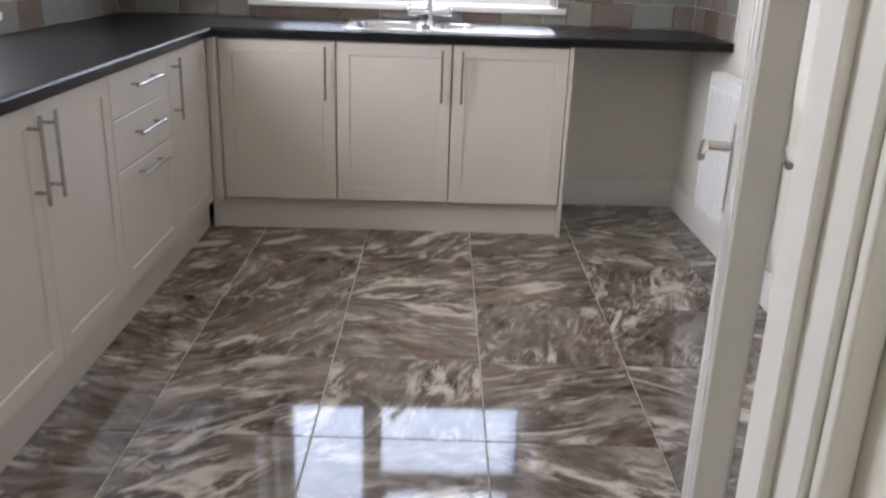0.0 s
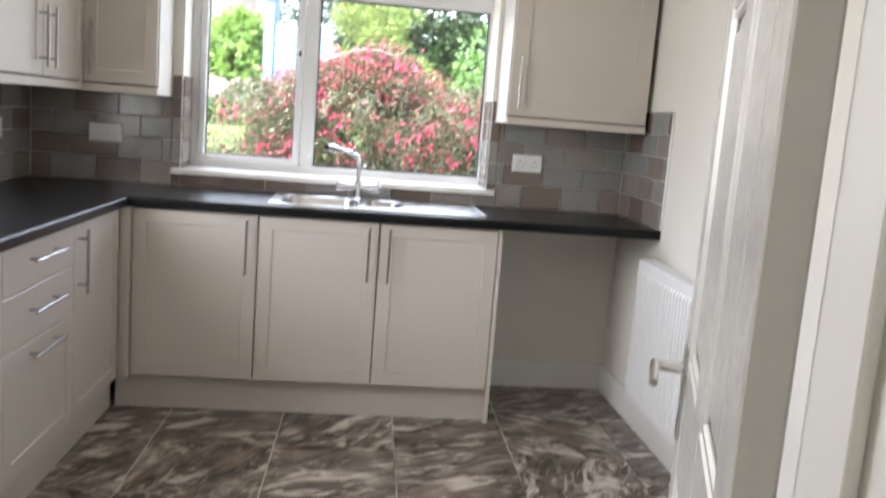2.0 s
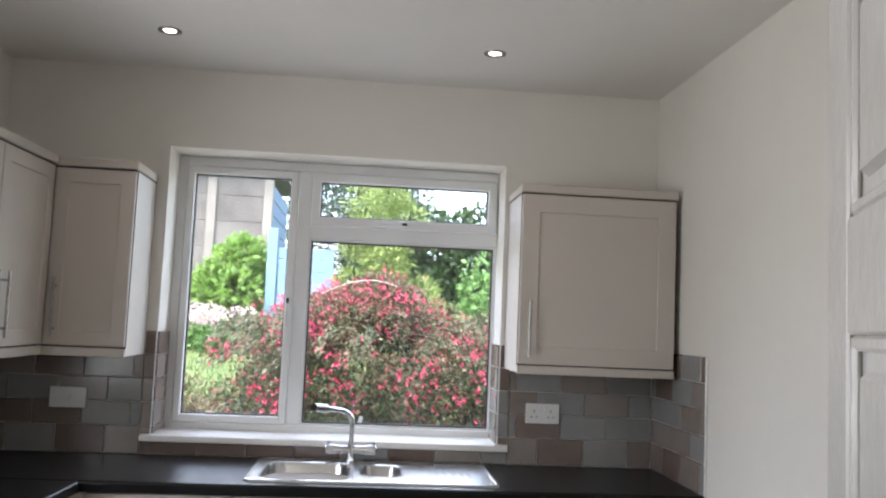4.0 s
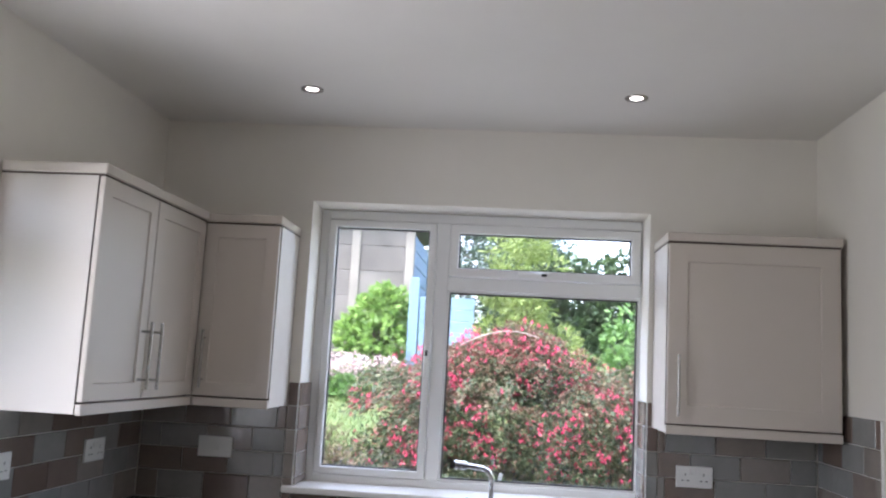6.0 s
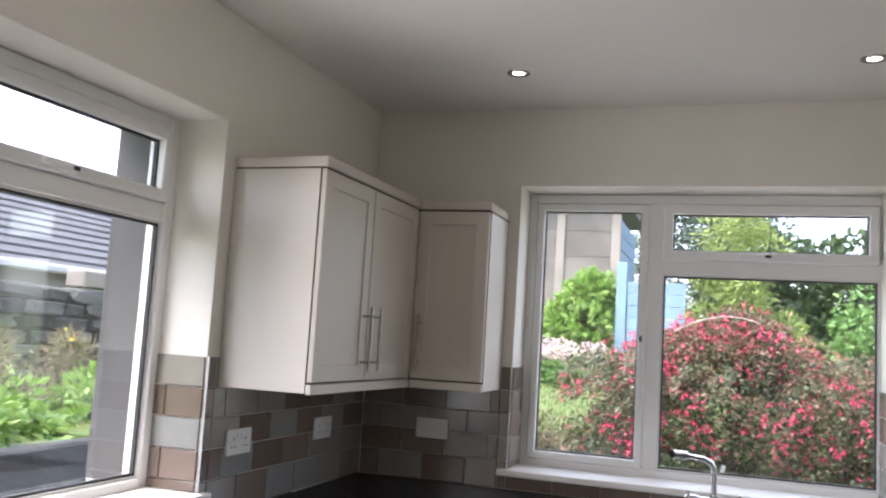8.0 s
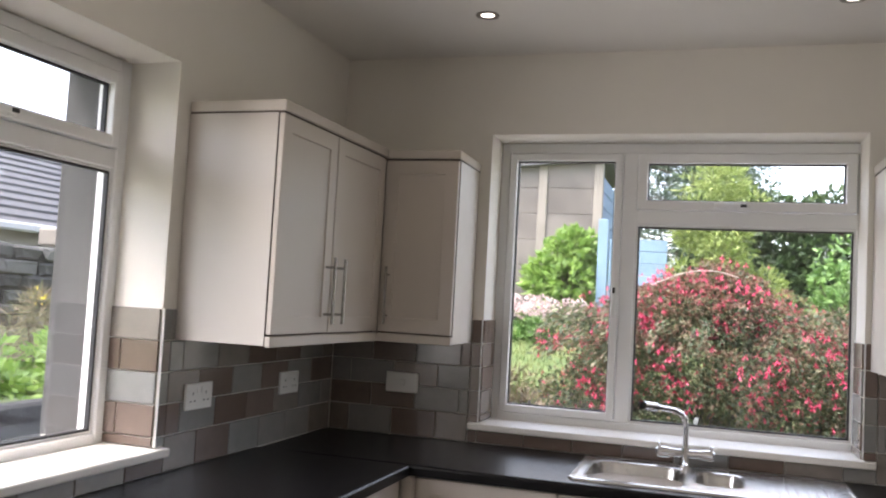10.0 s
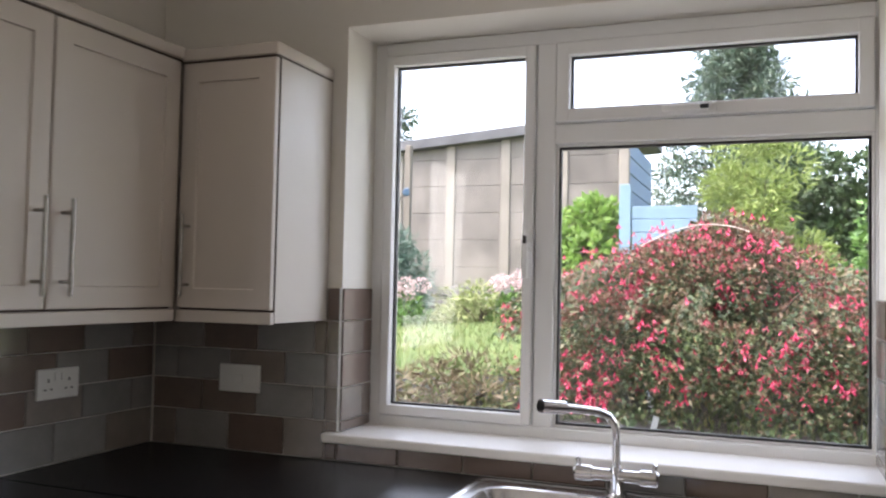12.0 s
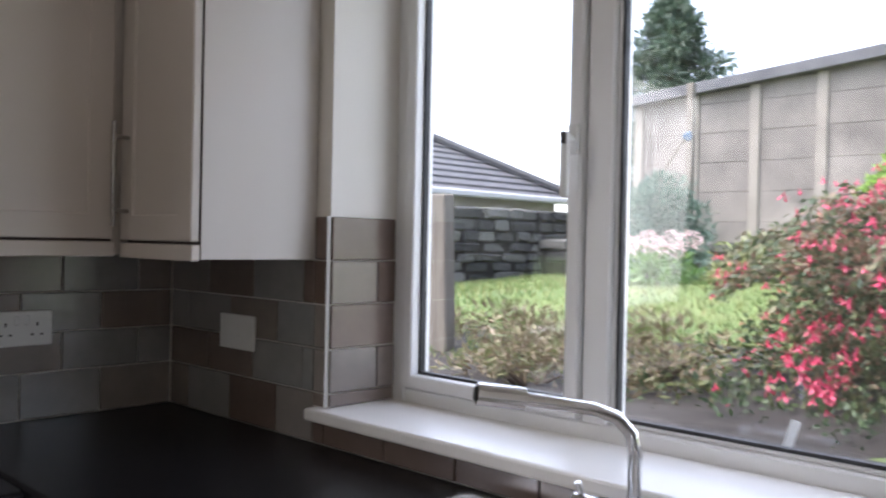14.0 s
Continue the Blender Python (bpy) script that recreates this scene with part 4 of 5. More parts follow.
def ground_height(x, y):
    n = 0.05 * noise.noise(Vector((x * 0.6, y * 0.6, 0.3)))
    if y > 1.3:
        fall = 1 - 0.55 * min(1, max(0, -0.6 - x) / 3.4)
        z = 0.72 + 0.075 * (min(y, 11) - 1.3) * fall
        return z + n * min(1, (y - 1.3))
    if x < -2.3:
        return 0.70 + n
    return -0.12


def lattice(xs, ys):
    bm = bmesh.new()
    rows = [[bm.verts.new((x, y, ground_height(x, y))) for x in xs] for y in ys]
    for q, u in zip(rows, rows[1:]):
        for k in range(len(q) - 1):
            bm.faces.new((q[k], q[k + 1], u[k + 1], u[k]))
    return bm


xs = [-400, -150, -60, -25, -14] + [-9 + 0.35 * k for k in range(19)] + [-2.301, -2.3] + [-2.0 + 0.35 * k for k in range(32)] + [12, 20, 40, 90, 200, 400]
ys = [-400, -120, -40, -15, -8, -5, -2, 0, 1.299, 1.301] + [1.6 + 0.4 * k for k in range(27)] + [14, 18, 25, 40, 70, 130, 400]
solid("ground", lattice(xs, ys), lawn_mat, "grass garden ground rising gently away from the house", "ground")
solid("planting_bed", lattice([-2.2 + 0.3 * k for k in range(22)], [1.42 + 0.15 * k for k in range(11)]), soil, "dark soil flower bed along the house", "soil")
for v in bpy.data.objects["planting_bed"].data.vertices:
    v.co.z += 0.012 + 0.02 * noise.noise(v.co * 6)
solid("pavement", block(-2.29, -8, -0.121, 8, 1.22, -0.105), paving, "grey paved path beside the house", "paving")


def leaves(count, place, size, seed, droop=0.0, slim=0.5, fold=0.25):
    """Small folded leaves as one mesh; place(rng) gives a point and an outward direction."""
    rng = random.Random(seed)
    verts, faces = [], []
    for _ in range(count):
        p, out = place(rng)
        d = (out + Vector((rng.gauss(0, 0.6), rng.gauss(0, 0.6), rng.gauss(0, 0.6) - droop))).normalized()
        s = d.cross(Vector((rng.gauss(0, 1), rng.gauss(0, 1), rng.gauss(0, 1)))).normalized()
        u = s.cross(d)
        L = size * rng.uniform(0.6, 1.35)
        w = L * slim * 0.5
        k = len(verts)
        verts += [p, p + d * L * 0.5 + s * w + u * w * fold, p + d * L, p + d * L * 0.5 - s * w + u * w * fold]
        faces += [(k, k + 1, k + 2), (k, k + 2, k + 3)]
    me = bpy.data.meshes.new("foliage")
    me.from_pydata([tuple(v) for v in verts], [], faces)
    return me


def clump_points(rng, lobes, inner=0.55):
    """A random point near the skin of one of several lobes (centre, radii)."""
    c, r = lobes[int(rng.random() ** 0.9 * len(lobes)) % len(lobes)]
    d = Vector((rng.gauss(0, 1), rng.gauss(0, 1), rng.gauss(0, 1))).normalized()
    q = inner + (1 - inner) * rng.random() ** 0.5
    q *= 1 + 0.22 * noise.noise(Vector((d.x * 2.3 + c[0] * 3, d.y * 2.3, d.z * 2.3 + c[2] * 5)))
    return Vector(c) + Vector((d.x * r[0], d.y * r[1], d.z * r[2])) * q, d


def lobes_for(rng, w, d, h, n, lobe):
    out = []
    for _ in range(n):
        a = rng.uniform(0, 2 * math.pi)
        e = rng.random() ** 1.25
        q = (1 - e ** 1.6) ** 0.75 * rng.uniform(0.5, 0.9)
        r = lobe * rng.uniform(0.7, 1.25)
        out.append(((math.cos(a) * q * w, math.sin(a) * q * d, e * h * 0.86 + 0.03 * h), (r, r, r * 0.85)))
    return out


def foliage_part(name, me, mat, parent, label=""):
    me.materials.append(mat)
    ob = new(name, me)
    ob.parent = parent
    if label:
        tagged(ob, label)
    return ob


def stems(rng, n, spread, height, r):
    bm = bmesh.new()
    for _ in range(n):
        a = rng.uniform(0, 6.28)
        s = spread * rng.uniform(0.2, 0.9)
        h = height * rng.uniform(0.6, 0.95)
        pts = [(math.cos(a) * s * f ** 1.4, math.sin(a) * s * f ** 1.4, h * f - 0.02) for f in (0, 0.25, 0.5, 0.75, 1)]
        t = tube(pts, r, 6, [1, 0.85, 0.65, 0.45, 0.2])
        me = bpy.data.meshes.new("t")
        t.to_mesh(me)
        t.free()
        bm.from_mesh(me)
        bpy.data.meshes.remove(me)
    return bm


def shrub(name, x, y, w, d, h, count, size, mat, label, seed, n=14, lobe=0.35, slim=0.5, droop=0.0, category="shrub", lift=0.0):
    z = ground_height(x, y)
    s = thing(name, pose(x, y, z - 0.03), label, category)
    rng = random.Random(seed)
    lobes = [((c[0], c[1], c[2] + lift), r) for c, r in lobes_for(rng, w, d, h, n, lobe)]
    part("stems", stems(rng, 12, min(w, d) * 0.8, lift + h * 0.8, 0.018), bark, s)
    foliage_part("foliage", leaves(count, lambda q: clump_points(q, lobes), size, seed, droop, slim), mat, s)
    return s, lobes


fuchsia_leaf = leaf_material("fuchsia_leaf", [(0.0, (0.02, 0.042, 0.018)), (0.4, (0.055, 0.088, 0.034)), (0.7, (0.13, 0.155, 0.065)), (0.88, (0.21, 0.17, 0.10)), (1.0, (0.17, 0.085, 0.06))])
fuchsia_red = leaf_material("fuchsia_flower", [(0.0, (0.40, 0.015, 0.055)), (0.5, (0.56, 0.035, 0.11)), (1.0, (0.64, 0.10, 0.19))], 0.45)
bright_leaf = leaf_material("bright_leaf", [(0.0, (0.10, 0.20, 0.035)), (0.5, (0.18, 0.31, 0.06)), (1.0, (0.27, 0.40, 0.10))], trans=0.4)
laurel_leaf = leaf_material("laurel_leaf", [(0.0, (0.05, 0.12, 0.025)), (0.5, (0.11, 0.22, 0.05)), (1.0, (0.20, 0.33, 0.10))])
lime_leaf = leaf_material("lime_leaf", [(0.0, (0.14, 0.205, 0.045)), (0.5, (0.25, 0.32, 0.09)), (1.0, (0.36, 0.42, 0.15))], trans=0.4)
dark_leaf = leaf_material("dark_leaf", [(0.0, (0.025, 0.05, 0.022)), (0.6, (0.05, 0.09, 0.035)), (1.0, (0.09, 0.14, 0.05))])
conifer_leaf = leaf_material("conifer_leaf", [(0.0, (0.03, 0.055, 0.04)), (0.6, (0.06, 0.10, 0.065)), (1.0, (0.10, 0.14, 0.08))])
spruce_leaf = leaf_material("spruce_leaf", [(0.0, (0.04, 0.09, 0.065)), (0.6, (0.08, 0.15, 0.11)), (1.0, (0.13, 0.21, 0.155))])
dry_leaf = leaf_material("dry_leaf", [(0.0, (0.10, 0.075, 0.045)), (0.4, (0.21, 0.16, 0.10)), (0.65, (0.12, 0.16, 0.05)), (1.0, (0.33, 0.26, 0.18))])
pale_leaf = leaf_material("pale_leaf", [(0.0, (0.14, 0.20, 0.05)), (0.5, (0.27, 0.31, 0.11)), (1.0, (0.42, 0.42, 0.24))])
pink_petal = leaf_material("pink_petal", [(0.0, (0.50, 0.33, 0.34)), (0.5, (0.58, 0.44, 0.43)), (1.0, (0.62, 0.55, 0.50))])
blade_mat = leaf_material("grass_blade", [(0.0, (0.075, 0.13, 0.03)), (0.55, (0.13, 0.19, 0.05)), (0.85, (0.28, 0.28, 0.11)), (1.0, (0.34, 0.28, 0.16))], trans=0.3)


def flower_clusters(lobes, count, seed, size, low=-0.5):
    """Hanging four-petalled flowers in loose bunches near the outer skin of the bush."""
    rng = random.Random(seed)
    verts, faces = [], []
    while count > 0:
        p0, out = clump_points(rng, lobes, 0.92)
        if out.z < low:
            continue
        for _ in range(rng.choice((3, 6, 12, 22))):
            count -= 1
            p = p0 + Vector((rng.gauss(0, 0.06), rng.gauss(0, 0.06), rng.gauss(0, 0.055))) + out * 0.07
            L = size * rng.uniform(0.7, 1.25)
            ax = Vector((rng.gauss(0, 0.25), rng.gauss(0, 0.25), -1)).normalized()
            s = ax.orthogonal().normalized()
            u = ax.cross(s)
            k = len(verts)
            verts.append(p)
            ring = [p + ax * L * 0.5 + (s * math.cos(a) + u * math.sin(a)) * L * 0.15 for a in (0, 2.09, 4.19)]
            verts += ring
            for i in range(3):
                faces.append((k, k + 1 + i, k + 1 + (i + 1) % 3))
            a0 = rng.uniform(0, 1.5)
            for i in range(4):
                a = a0 + i * math.pi / 2
                c = s * math.cos(a) + u * math.sin(a)
                b = len(verts)
                side = ax.cross(c) * L * 0.13
                verts += [p + ax * L * 0.42 + c * L * 0.1, p + ax * L * 0.62 + c * L * 0.32 + side, p + ax * L * 0.78 + c * L * 0.55, p + ax * L * 0.62 + c * L * 0.32 - side]
                faces += [(b, b + 1, b + 2), (b, b + 2, b + 3)]
    me = bpy.data.meshes.new("flowers")
    me.from_pydata([tuple(v) for v in verts], [], faces)
    return me


BX, BY = 1.62, 2.8
bush, bush_lobes = shrub("fuchsia_bush", BX, BY, 1.34, 1.12, 0.95, 62000, 0.030, fuchsia_leaf,
                         "large rounded fuchsia bush covered in hanging red flowers", 11, n=110, lobe=0.26, droop=0.25, category="bush")
foliage_part("flowers", flower_clusters(bush_lobes, 2600, 8, 0.047, -0.35), fuchsia_red, bush, "hanging crimson flowers")


def top_points(q, lobes):
    while True:
        p, out = clump_points(q, lobes, 0.85)
        if out.z > 0.35 and p.z > 0.45:
            return p, out




def arching_stems(seed, n):
    """Long thin shoots that arch out of the bush, with small leaves and single flowers along them."""
    rng = random.Random(seed)
    bm = bmesh.new()
    along = []
    for _ in range(n):
        a = rng.uniform(2.6, 6.6)
        base = Vector((math.cos(a) * 0.75, math.sin(a) * 0.65, rng.uniform(0.45, 0.75)))
        out = Vector((math.cos(a), math.sin(a), 0))
        pts = [base + out * 0.5 * f + Vector((0, 0, 0.24 * f - 0.34 * f * f)) for f in (0, 0.2, 0.4, 0.6, 0.8, 1.0)]
        along += [(p, q) for p, q in zip(pts, pts[1:])]
        t = tube(pts, 0.004, 5, [1, 0.9, 0.8, 0.65, 0.5, 0.3])
        me = bpy.data.meshes.new("t")
        t.to_mesh(me)
        t.free()
        bm.from_mesh(me)
        bpy.data.meshes.remove(me)
    return bm, along


arch_bm, arch_legs = arching_stems(19, 30)
tagged(part("arching_stems", arch_bm, bark, bush), kind="stuff")


def along_stem(q, legs=arch_legs):
    a, b = q.choice(legs)
    return a.lerp(b, q.random()) + Vector((q.gauss(0, 0.02), q.gauss(0, 0.02), q.gauss(0, 0.02))), (b - a).normalized()


foliage_part("stem_leaves", leaves(3600, along_stem, 0.034, 33, 0.3, 0.5), fuchsia_leaf, bush)
tagged(foliage_part("stem_flowers", flower_clusters([(tuple(b), (0.05, 0.05, 0.05)) for a, b in arch_legs[4::5]], 90, 9, 0.045, -1.0), fuchsia_red, bush, "hanging crimson flowers"), kind="stuff")
shoot_leaf = leaf_material("shoot_leaf", [(0.0, (0.10, 0.045, 0.03)), (0.5, (0.20, 0.10, 0.07)), (1.0, (0.27, 0.18, 0.11))])
foliage_part("young_shoots", leaves(20000, lambda q: top_points(q, bush_lobes), 0.028, 12, 0.2, 0.4), shoot_leaf, bush, "reddish brown young shoots")
hoop_pts = [(BX - 0.40 + 0.56 * f, BY - 0.35, ground_height(BX, BY) + 0.80 + 0.17 * math.sin(math.pi * (0.1 + 0.62 * f))) for f in (k / 14 for k in range(15))]
solid("cane_hoop", tube(hoop_pts, 0.0038, 8), pale_cane, "thin pale bent cane over the fuchsia bush", "garden cane", "", smooth=True)
shrub("leafy_shrub", -0.32, 8.75, 0.50, 0.45, 0.85, 2600, 0.13, bright_leaf, "bright green broad-leaved shrub in front of the garage", 21, n=16, lobe=0.26, lift=0.5)
shrub("laurel_shrub", 2.92, 5.0, 0.62, 0.6, 1.25, 4200, 0.075, laurel_leaf, "glossy mid-green laurel shrub", 22, n=20, lobe=0.28)
shrub("bamboo_shrub", 1.72, 8.6, 0.78, 0.5, 2.45, 8000, 0.11, lime_leaf, "tall lime green bushy shrub behind the flower bush", 23, n=18, lobe=0.33, slim=0.22)
shrub("blue_spruce_shrub", -2.25, 6.8, 0.6, 0.5, 1.05, 7000, 0.085, spruce_leaf, "blue-green dwarf conifer shrub near the washing line post", 24, n=22, lobe=0.26, slim=0.2)
HEADS = [((math.cos(i * 2.4) * 0.36 * (i / 9) ** 0.5, math.sin(i * 2.4) * 0.3 * (i / 9) ** 0.5, 0.36 + 0.05 * (i % 3)), (0.085, 0.085, 0.07)) for i in range(10)]
for k, (x, y) in enumerate(((-1.85, 5.9), (-0.12, 6.25), (-0.62, 6.6))):
    hyd, hl = shrub("hydrangea", x, y, 0.42, 0.35, 0.36, 900, 0.08, laurel_leaf, "low hydrangea with pale pink flower heads", 25 + 100 * k, n=10, lobe=0.16)
    foliage_part("flower_heads", leaves(1300, lambda q: clump_points(q, HEADS, 0.8), 0.03, 61 + k, 0, 0.8), pink_petal, hyd, "pale pink flower heads")
for k, (x, y) in enumerate(((-1.25, 6.5), (-0.95, 6.2), (0.35, 6.0))):
    shrub("border_perennial", x, y, 0.36, 0.3, 0.36, 1100, 0.07, pale_leaf, "pale yellow-green border perennial at the lawn edge", 160 + k, n=12, lobe=0.14, slim=0.3)
for i, (x, y, w, h) in enumerate(((-0.55, 2.15, 0.5, 0.24), (0.35, 2.05, 0.45, 0.25), (-1.5, 2.5, 0.5, 0.22), (2.75, 2.3, 0.45, 0.35), (-0.1, 1.75, 0.4, 0.2))):
    shrub("dry_perennial", x, y, w, 0.3, h, 1700, 0.055, dry_leaf, "low brown and green faded perennial plant in the bed", 40 + i, n=12, lobe=0.15, slim=0.25)
for i, (x, y) in enumerate(((-3.0, -0.6), (-2.8, 0.4), (-3.2, 1.2), (-3.0, -1.6), (-3.6, -0.2), (-3.1, 2.0), (-3.4, 2.9))):
    shrub("border_plant", x, y, 0.42, 0.4, 0.24 + 0.05 * (i % 3), 1300, 0.085, bright_leaf if i % 3 else laurel_leaf, "leafy green border plant beside the stone wall", 50 + i, n=10, lobe=0.18)
yellow_petal = leaf_material("yellow_petal", [(0.0, (0.65, 0.50, 0.05)), (1.0, (0.75, 0.62, 0.12))])
for i, (x, y) in enumerate(((-3.5, 0.3), (-3.7, 1.5), (-3.6, -0.7), (-3.8, 2.4), (-3.4, 0.95))):
    p, pl = shrub("tall_border_plant", x, y, 0.4, 0.4, 0.66, 2200, 0.11, dry_leaf, "tall faded border plant with dry stalks", 70 + i, n=14, lobe=0.15, slim=0.07)
    petals = foliage_part("flowers", leaves(22, lambda q: clump_points(q, [((0.1, -0.1, 0.6), (0.05, 0.05, 0.04)), ((-0.15, 0.1, 0.65), (0.05, 0.05, 0.04))], 0.7), 0.032, 75 + i, 0, 0.8), yellow_petal, p, "small yellow flowers")
    tagged(petals, kind="stuff")


for i, (x, w) in enumerate(((0.75, 0.4), (1.35, 0.45), (2.0, 0.45), (2.6, 0.4))):
    shrub("ground_cover_plant", x, 1.78, w, 0.22, 0.08, 380, 0.032, dark_leaf, "low dark green ground cover at the foot of the bush", 60 + i, n=10, lobe=0.13)


def hedge(name, x0, x1, y, h, depth, mat, label, seed, count):
    z = ground_height(0, y)
    s = thing(name, pose(0, y, z), label, "hedge")
    rng = random.Random(seed)
    lobes = []
    n = int((x1 - x0) / 0.4)
    for k in range(n):
        for q in range(4):
            lobes.append(((x0 + (k + rng.random()) * 0.4, rng.uniform(-depth, depth) * 0.4, h * (0.15 + 0.26 * q) + rng.uniform(-0.1, 0.1)), (0.4, depth, 0.4)))
    part("stems", stems(rng, 10, 0.5, h * 0.7, 0.03), bark, s)
    foliage_part("foliage", leaves(count, lambda q: clump_points(q, lobes, 0.7), 0.13, seed), mat, s)


hedge("dark_hedge", 1.3, 7.0, 11.2, 1.85, 0.5, dark_leaf, "dark green tall garden hedge", 81, 26000)


def conifer(x, y, h, w, label, seed, mat):
    z = ground_height(x, y)
    t = thing("conifer_tree", pose(x, y, z), label, "tree")
    rng = random.Random(seed)
    part("trunk", tube([(0, 0, -0.1), (0.03, 0.02, h * 0.5), (0, 0, h * 0.97)], 0.16, 8, [1, 0.6, 0.1]), bark, t)
    lobes = []
    n = 70
    bm = bmesh.new()
    for k in range(n):
        f = 0.12 + 0.86 * k / n
        a = k * 2.4 + rng.uniform(-0.4, 0.4)
        reach = w * (1 - f) ** 0.75 * rng.uniform(0.55, 1.1)
        tip = Vector((math.cos(a) * reach, math.sin(a) * reach, h * f + reach * 0.12))
        rod(bm, (0, 0, h * f - 0.1), tip, 0.035, 5, 0.01)
        for q in (0.45, 0.75, 1.0):
            r = 0.12 * w * (0.5 + 1 - f) * rng.uniform(0.7, 1.2) + 0.1
            lobes.append((tuple(Vector((0, 0, h * f)).lerp(tip, q) + Vector((0, 0, -0.06))), (r, r, r * 0.55)))
    part("limbs", bm, bark, t)
    foliage_part("crown", leaves(26000, lambda q: clump_points(q, lobes, 0.35), 0.22, seed, 0.1, 0.22), mat, t)


conifer(-8.9, 19.0, 6.9, 3.2, "tall dark conifer tree behind the garage roof", 91, conifer_leaf)
conifer(1.15, 22.0, 7.7, 3.8, "broad dark conifer tree far behind the hedge", 92, conifer_leaf)


# ---- garage, post, barrel ----
def garage():
    x0, x1, y0, y1 = -4.73, -0.15, 10.45, 13.4
    zb = ground_height(-5, 10.45) - 0.15
    zl, zr = 3.55, 3.93
    g = thing("garage", pose(0, 0, 0), "sectional concrete panel garage with a flat felt roof", "garage")
    n = 5
    bw = (x1 - x0) / n
    part("wall_core", block(x0 + 0.06, y0 + 0.06, zb, x1 - 0.06, y1, zl - 0.05), concrete, g)
    for k in range(n + 1):
        x = x0 + bw * k
        top = zl + (zr - zl) * k / n
        part("post", block(x - 0.075, y0 - 0.035, zb, x + 0.075, y0 + 0.08, top - 0.03, 0.01), concrete_post, g)
    for k in range(n):
        a, b = x0 + bw * k + 0.07, x0 + bw * (k + 1) - 0.07
        top = zl + (zr - zl) * (k + 0.5) / n
        z = zb
        while z < top - 0.08:
            z1 = min(z + 0.43, top - 0.02)
            part("panel", block(a, y0, z + 0.002, b, y0 + 0.058, z1 - 0.002, 0.004), concrete, g)
            z = z1
    bm = block(x0 - 0.12, y0 - 0.16, -0.03, x1 + 0.2, y1 + 0.1, 0.13, 0.01)
    for v in bm.verts:
        v.co.z += zl + (zr - zl) * (v.co.x - x0) / (x1 - x0)
    part("roof", bm, felt, g, "grey felt roof edge")
    for k in range(11):
        z = zb + 0.26 * k
        part("side_board", block(x1 - 0.02, y0 + 0.1, z, x1 + 0.03, y1 - 0.05, z + 0.25, 0.01), blue_paint, g)
    part("corner_board", block(x1 - 0.03, y0 - 0.02, zb, x1 + 0.05, y0 + 0.12, zr - 0.05, 0.006), blue_paint, g)


garage()


def line_post():
    x, y = -2.45, 7.7
    z = ground_height(x, y)
    p = thing("washing_line_post", pose(x, y, z), "weathered timber washing line post with a blue tie", "post")
    part("pole", block(-0.04, -0.04, -0.1, 0.04, 0.04, 3.22 - z, 0.006), timber, p)
    part("strut", tube([(-0.42, 0, 1.05), (-0.2, -0.02, 1.35), (0.0, -0.04, 1.6)], 0.015, 8), timber, p)
    bm = bmesh.new()
    bmesh.ops.create_icosphere(bm, subdivisions=2, radius=0.05, matrix=Matrix.Translation((0, -0.05, 1.56)) @ Matrix.Diagonal((1, 0.5, 1.2, 1)))
    for v in bm.verts:
        v.co += 0.03 * noise.noise_vector(v.co * 14)
    part("tie", bm, blue_paint, p, "bunched blue cord", smooth=True)


line_post()


def blue_gate():
    """A pale blue painted post with a boarded panel beside it."""
    x, y = 0.2, 8.4
    z = ground_height(x, y)
    g = thing("garden_gate", pose(x, y, z), "pale blue painted boarded garden gate and post behind the bush", "gate")
    part("gate_post", block(-0.07, -0.05, -0.1, 0.07, 0.05, 2.74 - z, 0.008), pale_blue, g)
    for k in range(7):
        part("board", block(0.085, -0.02, 0.06 + 0.165 * k, 0.86, 0.01, 0.06 + 0.165 * k + 0.158, 0.004), pale_blue, g)
    for bx in (0.2, 0.72):
        part("brace", block(bx, 0.0105, 0.05, bx + 0.07, 0.04, 1.2, 0.003), pale_blue, g)


blue_gate()


def fence_post(x, y):
    z = ground_height(x, y)
    bm = block(-0.05, -0.05, -0.1, 0.05, 0.05, 1.62 - z, 0.008)
    solid("fence_post", bm, timber, "weathered square timber fence post", "post", "", m=pose(x, y, z, 1.5, -1, 12), group="fence posts")


fence_post(-0.90, 2.05)
fence_post(-1.06, 2.12)


def trough(x, y):
    z = ground_height(x, y)
    bm = bmesh.new()
    loft(bm, [[(px, py, zz) for px, py in rounded(-w, -d, w, d, 0.03, 3)] for w, d, zz in ((0.18, 0.1, 0.0), (0.21, 0.12, 0.24), (0.22, 0.13, 0.25), (0.19, 0.10, 0.25), (0.18, 0.09, 0.2))])
    solid("planter", bm, render_white, "white stone planter trough on the far edge of the lawn", "planter", "", m=pose(x, y, z), smooth=True)


trough(-0.95, 7.0)


